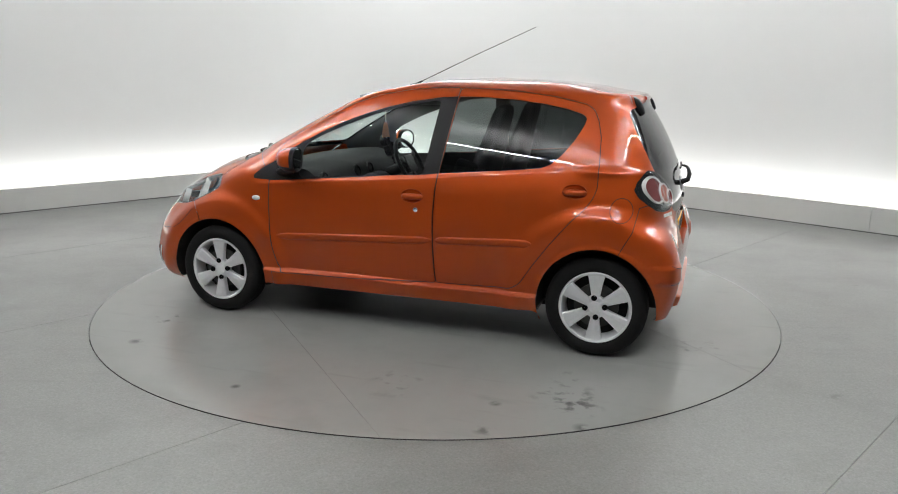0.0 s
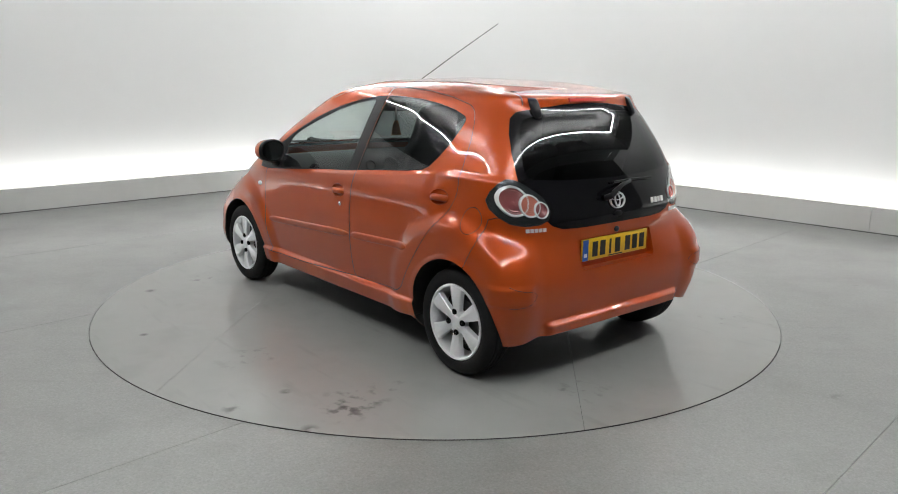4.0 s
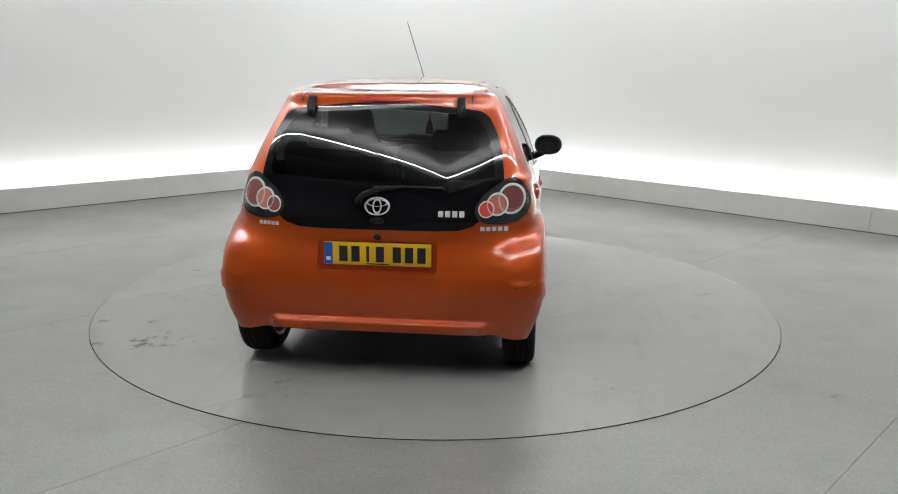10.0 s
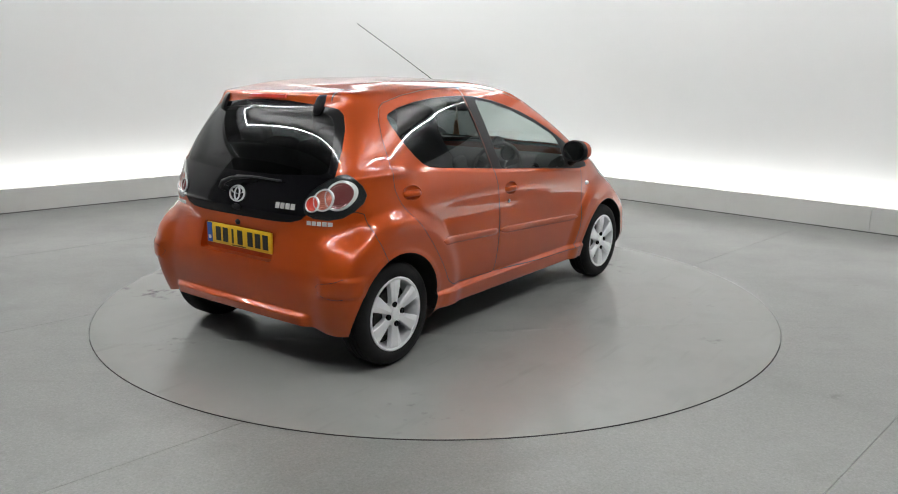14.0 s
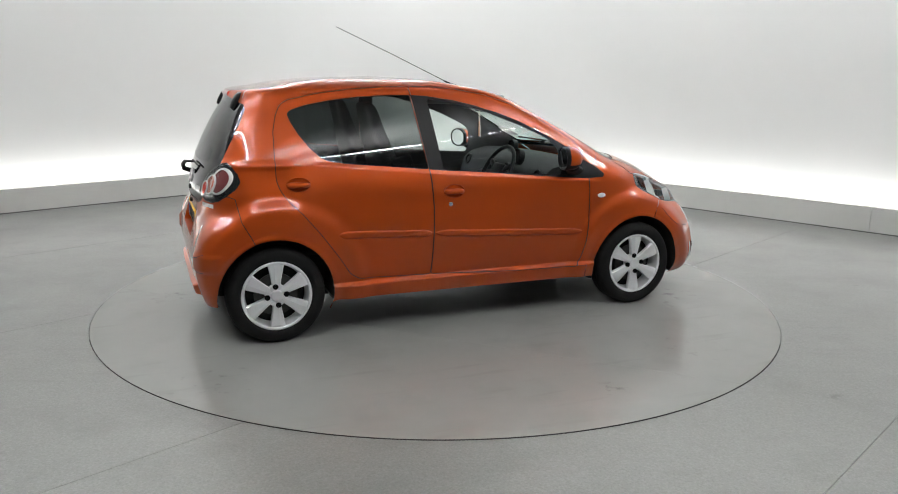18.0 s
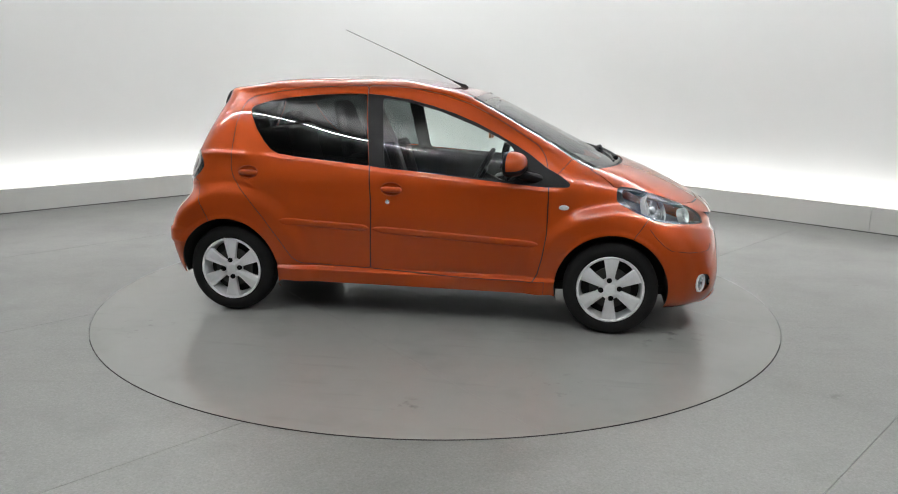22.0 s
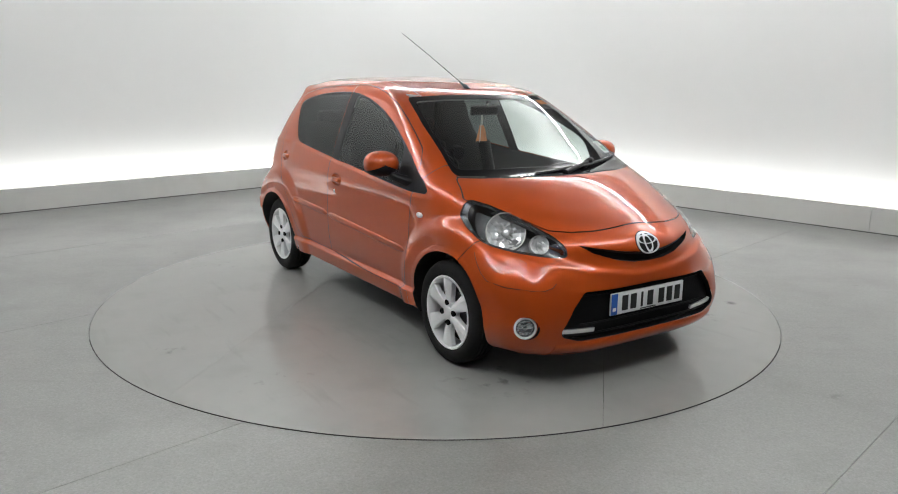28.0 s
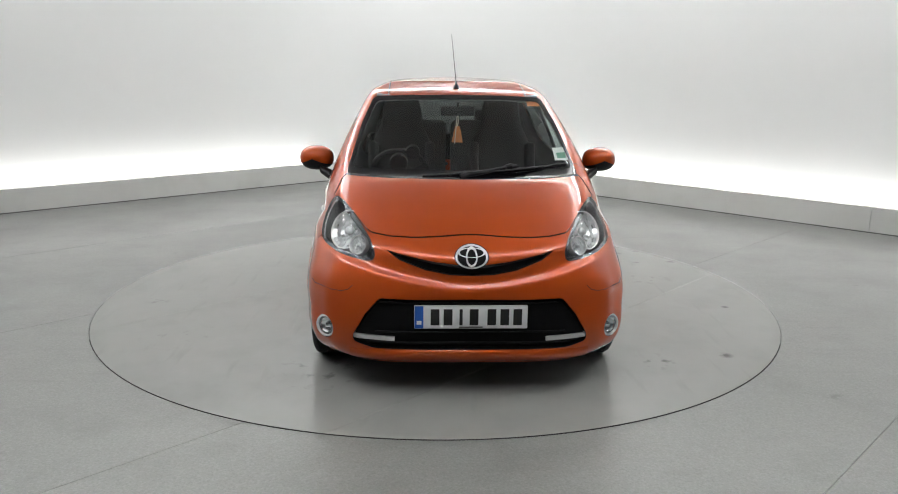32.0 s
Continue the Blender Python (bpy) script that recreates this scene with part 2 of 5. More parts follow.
def strips(polys, way, cuts, gap):
    """Flat pieces (x, y) sorted into the lanes between parallel joints; way: the unit vector across the joints."""
    lanes = []
    for lo, hi in zip(cuts, cuts[1:]):
        lane = []
        for p in polys:
            for edge, keep in ((lo + gap / 2, 1), (hi - gap / 2, -1)):
                out = []
                for i in range(len(p)):
                    a, b = p[i], p[(i + 1) % len(p)]
                    da, db = keep * (a.dot(way) - edge), keep * (b.dot(way) - edge)
                    if da >= 0:
                        out.append(a)
                    if da * db < 0:
                        out.append(a + (b - a) * (da / (da - db)))
                p = out
                if len(p) < 3:
                    break
            if len(p) > 2:
                lane.append(p)
        lanes.append(lane)
    return lanes


def lane_object(name, lane, top, thick, mat, parent):
    bm = bmesh.new()
    for p in lane:
        bm.faces.new([bm.verts.new((v.x, v.y, top)) for v in p])
    bmesh.ops.remove_doubles(bm, verts=bm.verts, dist=1e-4)
    down = bmesh.ops.extrude_face_region(bm, geom=bm.faces[:])
    bmesh.ops.translate(bm, vec=(0, 0, -thick), verts=[v for v in down["geom"] if isinstance(v, bmesh.types.BMVert)])
    return part(name, bm, mat, parent, smooth=False)


def build_floor():
    floor_mat = floor_material("concrete_floor", (.200, .204, .195), .38, True)
    disc_mat = floor_material("smooth_turntable_floor", (.262, .266, .253), .18, False)
    n = 192
    turn = [Vector((math.cos(2 * math.pi * i / n), math.sin(2 * math.pi * i / n))) for i in range(n)]
    ring = [[turn[i] * (RADIUS + GAP), turn[i] * 14, turn[(i + 1) % n] * 14, turn[(i + 1) % n] * (RADIUS + GAP)] for i in range(n)]
    floor = tagged(new("floor"), "grey concrete studio floor with saw-cut joints", kind="structure")
    cuts = [-14.85, -6.85, -4.85, -2.85, -.85, 1.15, 3.15, 5.15, 15.15]
    for lane in strips(ring, Vector((-.70711, .70711)), cuts, .003):
        lane_object("floor_slab", lane, -.0035, .05, floor_mat, floor)
    bm = bmesh.new()
    box(bm, pose(0, 0, -.16), (28, 28, .06))
    part("floor_bed", bm, SEAM, floor, smooth=False)
    table = tagged(new("turntable"), "round grey turntable set flush in the floor", "turntable")
    disc = [[turn[i] * RADIUS for i in range(n)]]
    for lane in strips(disc, Vector((.70711, .70711)), [-3, -.85, 1.14, 3], .0014):
        lane_object("deck_panel", lane, 0, .06, disc_mat, table)
    bm = bmesh.new()
    lathe(bm, [(.001, -.12), (RADIUS - .02, -.12), (RADIUS - .02, -.064), (.001, -.064)], pose(0, 0, 0), 96)
    part("carrier", bm, SEAM, table)
    # black ring over the rim: the riser's shade given as colour
    bm = bmesh.new()
    lathe(bm, [(RADIUS - .001, -.0612), (RADIUS + .002, -.0612), (RADIUS + .002, -.0012), (RADIUS + .0015, -.0006), (RADIUS + .0003, -.0006)], pose(0, 0, 0), 192)
    part("edge_shade", bm, SEAM, table, "thin black ring for the shade on the turntable's rim")
    return table


# worn spots on the turntable and the floor: x, y, radius, how sparse, how dark
STAINS = [(-1.18, 1.45, .20, .54, .9), (-1.12, 1.22, .12, .56, .6), (-1.24, 1.54, .14, .52, .8), (1.24, 1.54, .05, .40, .8), (1.33, 1.14, .14, .56, .7), (-.88, 1.64, .035, .3, .7),
          (-.91, 1.92, .06, .45, .7), (-.36, 1.58, .22, .58, .5), (.35, 1.89, .03, .3, .8), (1.45, -.6, .35, .60, .6), (.9, -1.5, .25, .60, .5), (-1.75, .55, .22, .58, .6), (-1.6, -1.1, .3, .62, .5),
          (-1.3, 1.75, .05, .42, .7), (.2, -1.85, .1, .55, .6)]
FLOOR_SPOTS = [(-2.55, -1.62, .02, .2, .9), (-2.2, 1.15, .02, .2, .9), (-1.85, .95, .03, .35, .7), (2.35, -.9, .12, .55, .5), (2.7, -.4, .1, .55, .5), (1.9, -1.75, .1, .55, .5), (3.1, .3, .12, .56, .5)]


def floor_material(name, colour, rough, speckled):
    """Worn grey concrete with its joints, clouds, scuffs and small stains."""
    m = material(name, colour, rough, 0, .05, .9, .00016 if speckled else .00008, 120 if speckled else 40, rough_vary=.25, dirt=tuple(c * .86 for c in colour), dirt_scale=.8)
    t = m.node_tree
    n, l = t.nodes, t.links
    b = n["Principled BSDF"]
    co = n.new("ShaderNodeTexCoord")
    base = b.inputs["Base Color"].links[0].from_socket

    def put(fac, dark, sock):
        x = n.new("ShaderNodeMix")
        x.data_type = "RGBA"
        l.new(fac, x.inputs[0])
        l.new(sock, x.inputs[6])
        x.inputs[7].default_value = (*dark, 1)
        return x.outputs[2]

    def math_node(op, a, bb=None, c=None):
        x = n.new("ShaderNodeMath")
        x.operation = op
        for k, v in enumerate((a, bb, c)):
            if v is None:
                continue
            if isinstance(v, (int, float)):
                x.inputs[k].default_value = v
            else:
                l.new(v, x.inputs[k])
        return x.outputs[0]

    wob = n.new("ShaderNodeTexNoise")
    wob.inputs["Scale"].default_value, wob.inputs["Detail"].default_value = 13.0, 4
    l.new(co.outputs["Object"], wob.inputs["Vector"])
    spots = STAINS if not speckled else FLOOR_SPOTS
    for x, y, r, cut, dark in spots:
        gap = n.new("ShaderNodeVectorMath")
        gap.operation = "DISTANCE"
        l.new(co.outputs["Object"], gap.inputs[0])
        gap.inputs[1].default_value = (x, y, 0)
        fade = n.new("ShaderNodeMapRange")
        fade.inputs["From Min"].default_value, fade.inputs["From Max"].default_value = r, r * .25
        l.new(gap.outputs["Value"], fade.inputs["Value"])
        blot = n.new("ShaderNodeMapRange")
        blot.inputs["From Min"].default_value, blot.inputs["From Max"].default_value = cut - .02, cut + .12
        l.new(wob.outputs["Fac"], blot.inputs["Value"])
        base = put(math_node("MULTIPLY", math_node("MULTIPLY", fade.outputs["Result"], blot.outputs["Result"]), dark), tuple(c * .32 for c in colour), base)
    if speckled:
        sp = n.new("ShaderNodeTexNoise")
        sp.inputs["Scale"].default_value, sp.inputs["Detail"].default_value = 110, 3
        l.new(co.outputs["Object"], sp.inputs["Vector"])
        base = put(math_node("MULTIPLY", math_node("GREATER_THAN", sp.outputs["Fac"], .58), .22), tuple(min(1, c * 1.6) for c in colour), base)
        base = put(math_node("MULTIPLY", math_node("LESS_THAN", sp.outputs["Fac"], .41), .25), tuple(c * .5 for c in colour), base)
    # broad worn patches
    wp = n.new("ShaderNodeTexNoise")
    wp.inputs["Scale"].default_value, wp.inputs["Detail"].default_value = 3.2, 9
    l.new(co.outputs["Object"], wp.inputs["Vector"])
    base = put(math_node("MULTIPLY", math_node("SMOOTH_MAX", 0.0, math_node("SUBTRACT", wp.outputs["Fac"], .52), .02), 1.3 if speckled else .8), tuple(c * .62 for c in colour), base)
    # long faint scuffs and small dark spots
    mp = n.new("ShaderNodeMapping")
    mp.inputs["Scale"].default_value, mp.inputs["Rotation"].default_value = (1.0, 7.0, 1.0), (0, 0, .7)
    l.new(co.outputs["Object"], mp.inputs["Vector"])
    sc = n.new("ShaderNodeTexNoise")
    sc.inputs["Scale"].default_value, sc.inputs["Detail"].default_value = 1.7, 6
    l.new(mp.outputs["Vector"], sc.inputs["Vector"])
    base = put(math_node("MULTIPLY", math_node("SMOOTH_MAX", 0.0, math_node("SUBTRACT", sc.outputs["Fac"], .60), .02), 1.6), tuple(c * .55 for c in colour), base)
    l.new(base, b.inputs["Base Color"])
    return m


build_room()

def curve(xs, ys, soft=0.0):
    """A smooth monotone curve through a few points, as a function."""
    xs, ys = np.array(xs, float), np.array(ys, float)
    h, d = np.diff(xs), np.diff(ys) / np.diff(xs)
    m = np.empty(len(xs))
    m[0], m[-1] = d[0], d[-1]
    for i in range(1, len(xs) - 1):
        a, b = 2 * h[i] + h[i - 1], h[i] + 2 * h[i - 1]
        m[i] = 0 if d[i - 1] * d[i] <= 0 else (a + b) / (a / d[i - 1] + b / d[i])

    def sharp(x):
        x = np.clip(x, xs[0], xs[-1])
        i = np.clip(np.searchsorted(xs, x) - 1, 0, len(h) - 1)
        t = (x - xs[i]) / h[i]
        return ((1 + 2 * t) * (1 - t) ** 2 * ys[i] + t * (1 - t) ** 2 * h[i] * m[i]
                + t * t * (3 - 2 * t) * ys[i + 1] + t * t * (t - 1) * h[i] * m[i + 1])
    if not soft:
        return sharp
    # even out the curvature, the ends held
    fine = np.linspace(xs[0], xs[-1], 3001)
    step, val = fine[1] - fine[0], sharp(fine)
    k = int(3 * soft / step)
    bell = np.exp(-.5 * (np.arange(-k, k + 1) * step / soft) ** 2)
    long = np.concatenate([2 * val[0] - val[k:0:-1], val, 2 * val[-1] - val[-2:-k - 2:-1]])
    val = np.convolve(long, bell / bell.sum(), "valid")
    return lambda x: np.interp(x, fine, val)


# The car's body as a stack of level outlines: nose, tail and half width by height, and how square the corners are.
NOSE = curve([.16, .2, .25, .35, .45, .55, .63, .675, .724, .763, .798, .857, .922, .965, 1.066, 1.161, 1.258, 1.35, 1.376, 1.401, 1.432, 1.445, 1.452],
             [1.77, 1.808, 1.826, 1.836, 1.837, 1.828, 1.812, 1.795, 1.745, 1.671, 1.589, 1.466, 1.304, 1.165, .944, .745, .549, .353, .292, .161, -.069, -.25, -.42], .015)
GLASS_SLOPE = [.87 + .043 * i for i in range(11)]
TAIL = curve([.16, .25, .35, .45, .52, .58, .64, .7, .8] + GLASS_SLOPE + [1.335, 1.378, 1.388, 1.398, 1.418, 1.435, 1.447, 1.452],
             [-1.515, -1.555, -1.579, -1.590, -1.586, -1.572, -1.555, -1.544, -1.548] + [-1.536 + .2666 * (z - .87) + .467 * (z - .87) ** 2 for z in GLASS_SLOPE] + [-1.318, -1.304, -1.285, -1.19, -1.06, -.83, -.6, -.44], .006)
HALF = curve([.16, .19, .22, .27, .3, .36, .46, .56, .66, .76, .83, .88, .93, 1.0, 1.06, 1.15, 1.25, 1.34, 1.38, 1.402, 1.422, 1.438, 1.447, 1.452],
             [.66, .70, .72, .738, .748, .766, .782, .788, .788, .781, .774, .762, .745, .720, .696, .657, .611, .565, .538, .511, .45, .34, .2, .02], .008)
SQUARE_NOSE = curve([.16, .3, .42, .5, .58, .66, .76, .85, .95, 1.05, 1.2, 1.46], [11, 11, 12, 11.5, 9.3, 7, 6, 7.2, 8.4, 11.5, 15, 14], .045)
SQUARE_TAIL = curve([.16, .57, .67, .76, .84, 1.46], [34, 34, 25, 17, 19, 19], .02)
FULL_NOSE = curve([.16, .32, .46, .6, .7, 1.46], [4.6, 4.4, 2.9, 2.15, 2, 2], .02)
FULL_TAIL = curve([.16, .55, .7, .8, 1.46], [5, 5, 2.7, 2.2, 2], .02)


def outline(z, count):
    """Half the level outline at height z, from tail to nose: (x, y) of 2 * count + 1 points."""
    nose, tail, half = float(NOSE(z)), float(TAIL(z)), float(HALF(z))
    mid = min(max(-.1, tail + .3 * (nose - tail)), nose - .3 * (nose - tail))
    a = np.linspace(0, 1, 900)
    a = (a * a * (3 - 2 * a)) * math.pi / 2
    rows = []
    for end, power, full in ((tail, float(SQUARE_TAIL(z)), float(FULL_TAIL(z))), (nose, float(SQUARE_NOSE(z)), float(FULL_NOSE(z)))):
        x = mid + (end - mid) * np.cos(a) ** (2 / power)
        x[-1] = mid
        y = half * np.sin(a) ** (2 / full)
        run = np.concatenate([[0], np.cumsum(np.hypot(np.diff(x), np.diff(y)))])
        s = np.linspace(0, run[-1], count + 1)
        rows.append(np.stack([np.interp(s, run, x), np.interp(s, run, y)], 1))
    return np.concatenate([rows[0], rows[1][::-1][1:]])


def ease(v, a, b):
    """0 at a, 1 at b and beyond, with soft ends."""
    t = np.clip((v - a) / (b - a), 0, 1)
    return t * t * (3 - 2 * t)


def swell(p):
    """What lies on the plain hull: wheel flares, haunch, sills, bumper ledges, corner pads and lips."""
    x, y, z = p[..., 0], p[..., 1], p[..., 2]
    side = np.clip((y - .45) / .2, 0, 1)
    front_r, rear_r = np.hypot(x - 1.17, z - .27), np.hypot(x + 1.17, z - .27)
    out = .023 * ease(front_r, .515, .425) + .020 * ease(rear_r, .565, .465)
    # rolled edges of the wheel openings
    out = out + .004 * (ease(front_r, .352, .340) + ease(rear_r, .352, .340))
    # the ridge from the rear door's handle to the tail lamp
    out = out + .007 * np.exp(-((z - .990) / .018) ** 2) * ease(x, -.98, -1.12)
    # the ledge along the foot of the side windows
    belt = z - np.interp(x, [-.95, -.844, -.524, -.2, .318, .772, .9], [1.004, .996, .962, .931, .889, .851, .842])
    out = out + .006 * ease(belt, .003, -.016) * ease(belt, -.22, -.05) * ease(x, -.98, -.88) * ease(x, .93, .80)
    # the sill between the wheels: a crisp ledge under the doors and an upright face
    out = out + ease(z, .322, .300) * (.033 + .12 * np.clip(.300 - z, 0, 1)) * np.clip((.96 - np.abs(x)) / .20, 0, 1)
    # bumper corners stay full down to the hem
    # a hollow round the filler flap, between the flare and the tail lamp
    out = out - .014 * ease(rear_r, .48, .575) * ease(rear_r, .74, .61) * ease(x, -.95, -1.12)
    out = out + (.030 * ease(z, .40, .25) + .006 * ease(z, .64, .44)) * ease(x, 1.32, 1.46)
    band = ease(z, .540, .518) * ease(z, .425, .448)
    out = out + .008 * band * ease(x, -1.40, -1.45)
    # front bumper: a soft ledge that follows the slot above it
    line = .525 + .105 * np.clip(np.abs(y) / .62, 0, 1.15) ** 1.6
    h = z - line
    nose = np.clip((x - 1.35) / .15, 0, 1)
    q = p.copy()
    push = -.016 * ease(h, -.004, .034) * ease(h, .125, .05) * nose
    # rear bumper: shouldered corners, pads and the lip along the hem
    tail = np.clip((-1.30 - x) / .12, 0, 1)
    push = push - tail * (.020 * ease(z, .735, .645) * ease(y, .53, .66) + .008 * band * ease(y, .598, .632) + .030 * ease(z, .330, .303) * ease(np.abs(y), .54, .49))
    q[..., 0] = x + push
    q[..., 1] = y + side * out
    # the crowns of the roof and the bonnet
    q[..., 2] = z + .013 * ease(z, 1.402, 1.438) + .014 * ease(y, .64, .30) * ease(z, .74, .81) * ease(z, .972, .925) * ease(x, .9, 1.0)
    return q


def body_grid(count=140, step=.018):
    """Points and normals of the car's left half, level by level."""
    zs, fine = [.16], np.linspace(.16, 1.452, 4000)
    fineness = np.where(fine[1:] < .34, 3.0, np.where((fine[1:] < .62) | (abs(fine[1:] - .925) < .09), 2.0, 1.2))
    cost = np.maximum.reduce([np.abs(np.diff(f(fine))) for f in (NOSE, TAIL, HALF)] + [np.diff(fine) * fineness])
    run = np.concatenate([[0], np.cumsum(np.minimum(cost, np.diff(fine) * 14))])
    zs = np.interp(np.linspace(0, run[-1], int(run[-1] / step)), run, fine)
    p = np.array([[(x, y, z) for x, y in outline(z, count)] for z in zs])
    p = swell(p)
    n = np.cross(np.gradient(p, axis=1), np.gradient(p, axis=0))
    n[:, 0, 1] = n[:, -1, 1] = 0
    n /= np.maximum(np.linalg.norm(n, axis=2), 1e-9)[..., None]
    return p, -n if n[20, count, 1] < 0 else n


# ---- the car's skin, cut along its outlines ----
def rounded(points, r=.015):
    """The outline with its corners rounded off."""
    out, n = [], len(points)
    for i in range(n):
        a, b, c = (Vector(points[(i + k) % n]) for k in (-1, 0, 1))
        u, v = a - b, c - b
        turn = math.pi - u.angle(v)
        if turn < .25:
            out.append(tuple(b))
            continue
        p, q = b + u.normalized() * min(r, u.length * .45), b + v.normalized() * min(r, v.length * .45)
        for k in range(5):
            t = k / 4
            out.append(tuple((1 - t) ** 2 * p + 2 * t * (1 - t) * b + t * t * q))
    return out


def resized(points, d):
    """The outline grown by d (shrunk where d is negative)."""
    p = np.array(points)
    area = np.sum(p[:, 0] * np.roll(p[:, 1], -1) - np.roll(p[:, 0], -1) * p[:, 1])
    t = np.roll(p, -1, 0) - p
    t /= np.maximum(np.linalg.norm(t, axis=1), 1e-9)[:, None]
    m = t + np.roll(t, 1, 0)
    m /= np.maximum(np.linalg.norm(m, axis=1), 1e-9)[:, None]
    return [tuple(v) for v in p + d * np.stack([m[:, 1], -m[:, 0]], 1) * (1 if area > 0 else -1)]


def within(p, poly):
    """Whether p lies in the outline; poly: arrays of its corners and of the next ones."""
    a, b = poly
    cross = (a[:, 1] > p[1]) != (b[:, 1] > p[1])
    a, b = a[cross], b[cross]
    return np.count_nonzero(p[0] < (b[:, 0] - a[:, 0]) * (p[1] - a[:, 1]) / (b[:, 1] - a[:, 1]) + a[:, 0]) % 2 == 1


def halves(f, a, b, ax):
    """A face cut in two by the line from a to b, as seen along one axis."""
    q = f[:, ax]
    d = (b[0] - a[0]) * (q[:, 1] - a[1]) - (b[1] - a[1]) * (q[:, 0] - a[0])
    eps = 1e-6
    if (d > -eps).all() or (d < eps).all():
        return [f]
    pos, neg = [], []
    for i in range(len(f)):
        j = (i + 1) % len(f)
        if d[i] > -eps:
            pos.append(f[i])
        if d[i] < eps:
            neg.append(f[i])
        if (d[i] > eps and d[j] < -eps) or (d[i] < -eps and d[j] > eps):
            c = f[i] + (f[j] - f[i]) * (d[i] / (d[i] - d[j]))
            pos.append(c)
            neg.append(c)
    return [np.array(x) for x in (pos, neg) if len(x) > 2]


SIDE, END = (0, 2), (1, 2)


def carve(faces, poly, ax, where):
    """Cuts the free faces along the outline; returns those inside it and the rest."""
    p = np.array(poly)
    q = np.roll(p, -1, 0)
    lo, hi = np.minimum(p, q) - 1e-7, np.maximum(p, q) + 1e-7
    l0, h0 = lo.min(0), hi.max(0)
    inside, rest = [], []
    c = np.array([f[0, :3] for f in faces]) if faces else np.zeros((0, 3))
    far = .12
    skip = (c[:, ax[0]] < l0[0] - far) | (c[:, ax[0]] > h0[0] + far) | (c[:, ax[1]] < l0[1] - far) | (c[:, ax[1]] > h0[1] + far)
    for f, away in zip(faces, skip):
        if away:
            rest.append(f)
            continue
        g = f[:, ax]
        mn, mx = g.min(0), g.max(0)
        if mx[0] < l0[0] or mn[0] > h0[0] or mx[1] < l0[1] or mn[1] > h0[1] or not where(f.sum(0) / len(f)):
            rest.append(f)
            continue
        near = np.nonzero((mx[0] >= lo[:, 0]) & (mn[0] <= hi[:, 0]) & (mx[1] >= lo[:, 1]) & (mn[1] <= hi[:, 1]))[0]
        pieces = [f]
        for e in near:
            pieces = [h for s in pieces for h in halves(s, p[e], q[e], ax)]
        for s in pieces:
            (inside if within(s[:, ax].sum(0) / len(s), (p, q)) else rest).append(s)
    return inside, rest


def skin(name, faces, mat, parent, label="", sink=0.0, mirror=None, flip=False):
    """One mesh from skin faces, each corner a point and a normal. mirror: None as it is, 'other' the right side, 'both' both sides."""
    polys, sizes = [], [len(f) for f in faces]
    flat, rows, start = np.concatenate(faces), [], 0
    for sign in {None: (1,), "other": (-1,), "both": (1, -1)}[mirror]:
        rows.append(flat * np.array([1, sign, 1, 1, sign, 1]))
    rows = np.concatenate(rows)
    place = rows[:, :3] - rows[:, 3:] * sink
    key = np.round((place + 4) * 1e5).astype(np.int64)
    _, first, ids = np.unique((key[:, 0] << 42) + (key[:, 1] << 21) + key[:, 2], return_index=True, return_inverse=True)
    verts, normals = place[first], rows[first, 3:] * (-1 if flip else 1)
    ids = ids.ravel().tolist()
    for sign in {None: (1,), "other": (-1,), "both": (1, -1)}[mirror]:
        for size in sizes:
            ring = []
            for k in ids[start:start + size]:
                if not ring or ring[-1] != k:
                    ring.append(k)
            start += size
            if len(ring) > 2 and ring[0] == ring[-1]:
                ring.pop()
            if len(set(ring)) == len(ring) and len(ring) > 2:
                polys.append(ring if (sign > 0) != flip else ring[::-1])
    me = bpy.data.meshes.new(name)
    me.from_pydata([tuple(v) for v in verts], [], polys)
    me.materials.append(mat)
    me.shade_smooth()
    me.normals_split_custom_set_from_vertices([tuple(v) for v in normals])
    ob = new(name, me)
    ob.parent = parent
    return tagged(ob, label)


LEVELS = {}


def level(z):
    k = round(z, 3)
    if k not in LEVELS:
        LEVELS[k] = outline(k, 120)
    return LEVELS[k]


def side_point(x, z, out=0.0):
    """A point on the car's left side, that far off its skin."""
    o = level(z)
    xs = o[:, 0]
    y = float(np.interp(x, xs, o[:, 1]))
    p = swell(np.array([x, y, z]))
    return Vector((x, float(p[1]) + out, z))


def end_point(o, y, z, out):
    at, got = abs(y), None
    for _ in range(2):
        got = swell(np.array([float(np.interp(at, o[:, 1], o[:, 0])), at, z]))
        at -= got[1] - abs(y)
    return Vector((float(got[0]) + out, y, z))


def nose_point(y, z, out=0.0):
    o = level(z)[120:][::-1]
    return end_point(o, y, z, out)


def tail_point(y, z, out=0.0):
    return end_point(level(z)[:121], y, z, -out)


def flipped(points):
    """A closed outline from its half of y >= 0 (y, z) points."""
    return list(points) + [(-y, z) for y, z in reversed(points) if abs(y) > 1e-6]


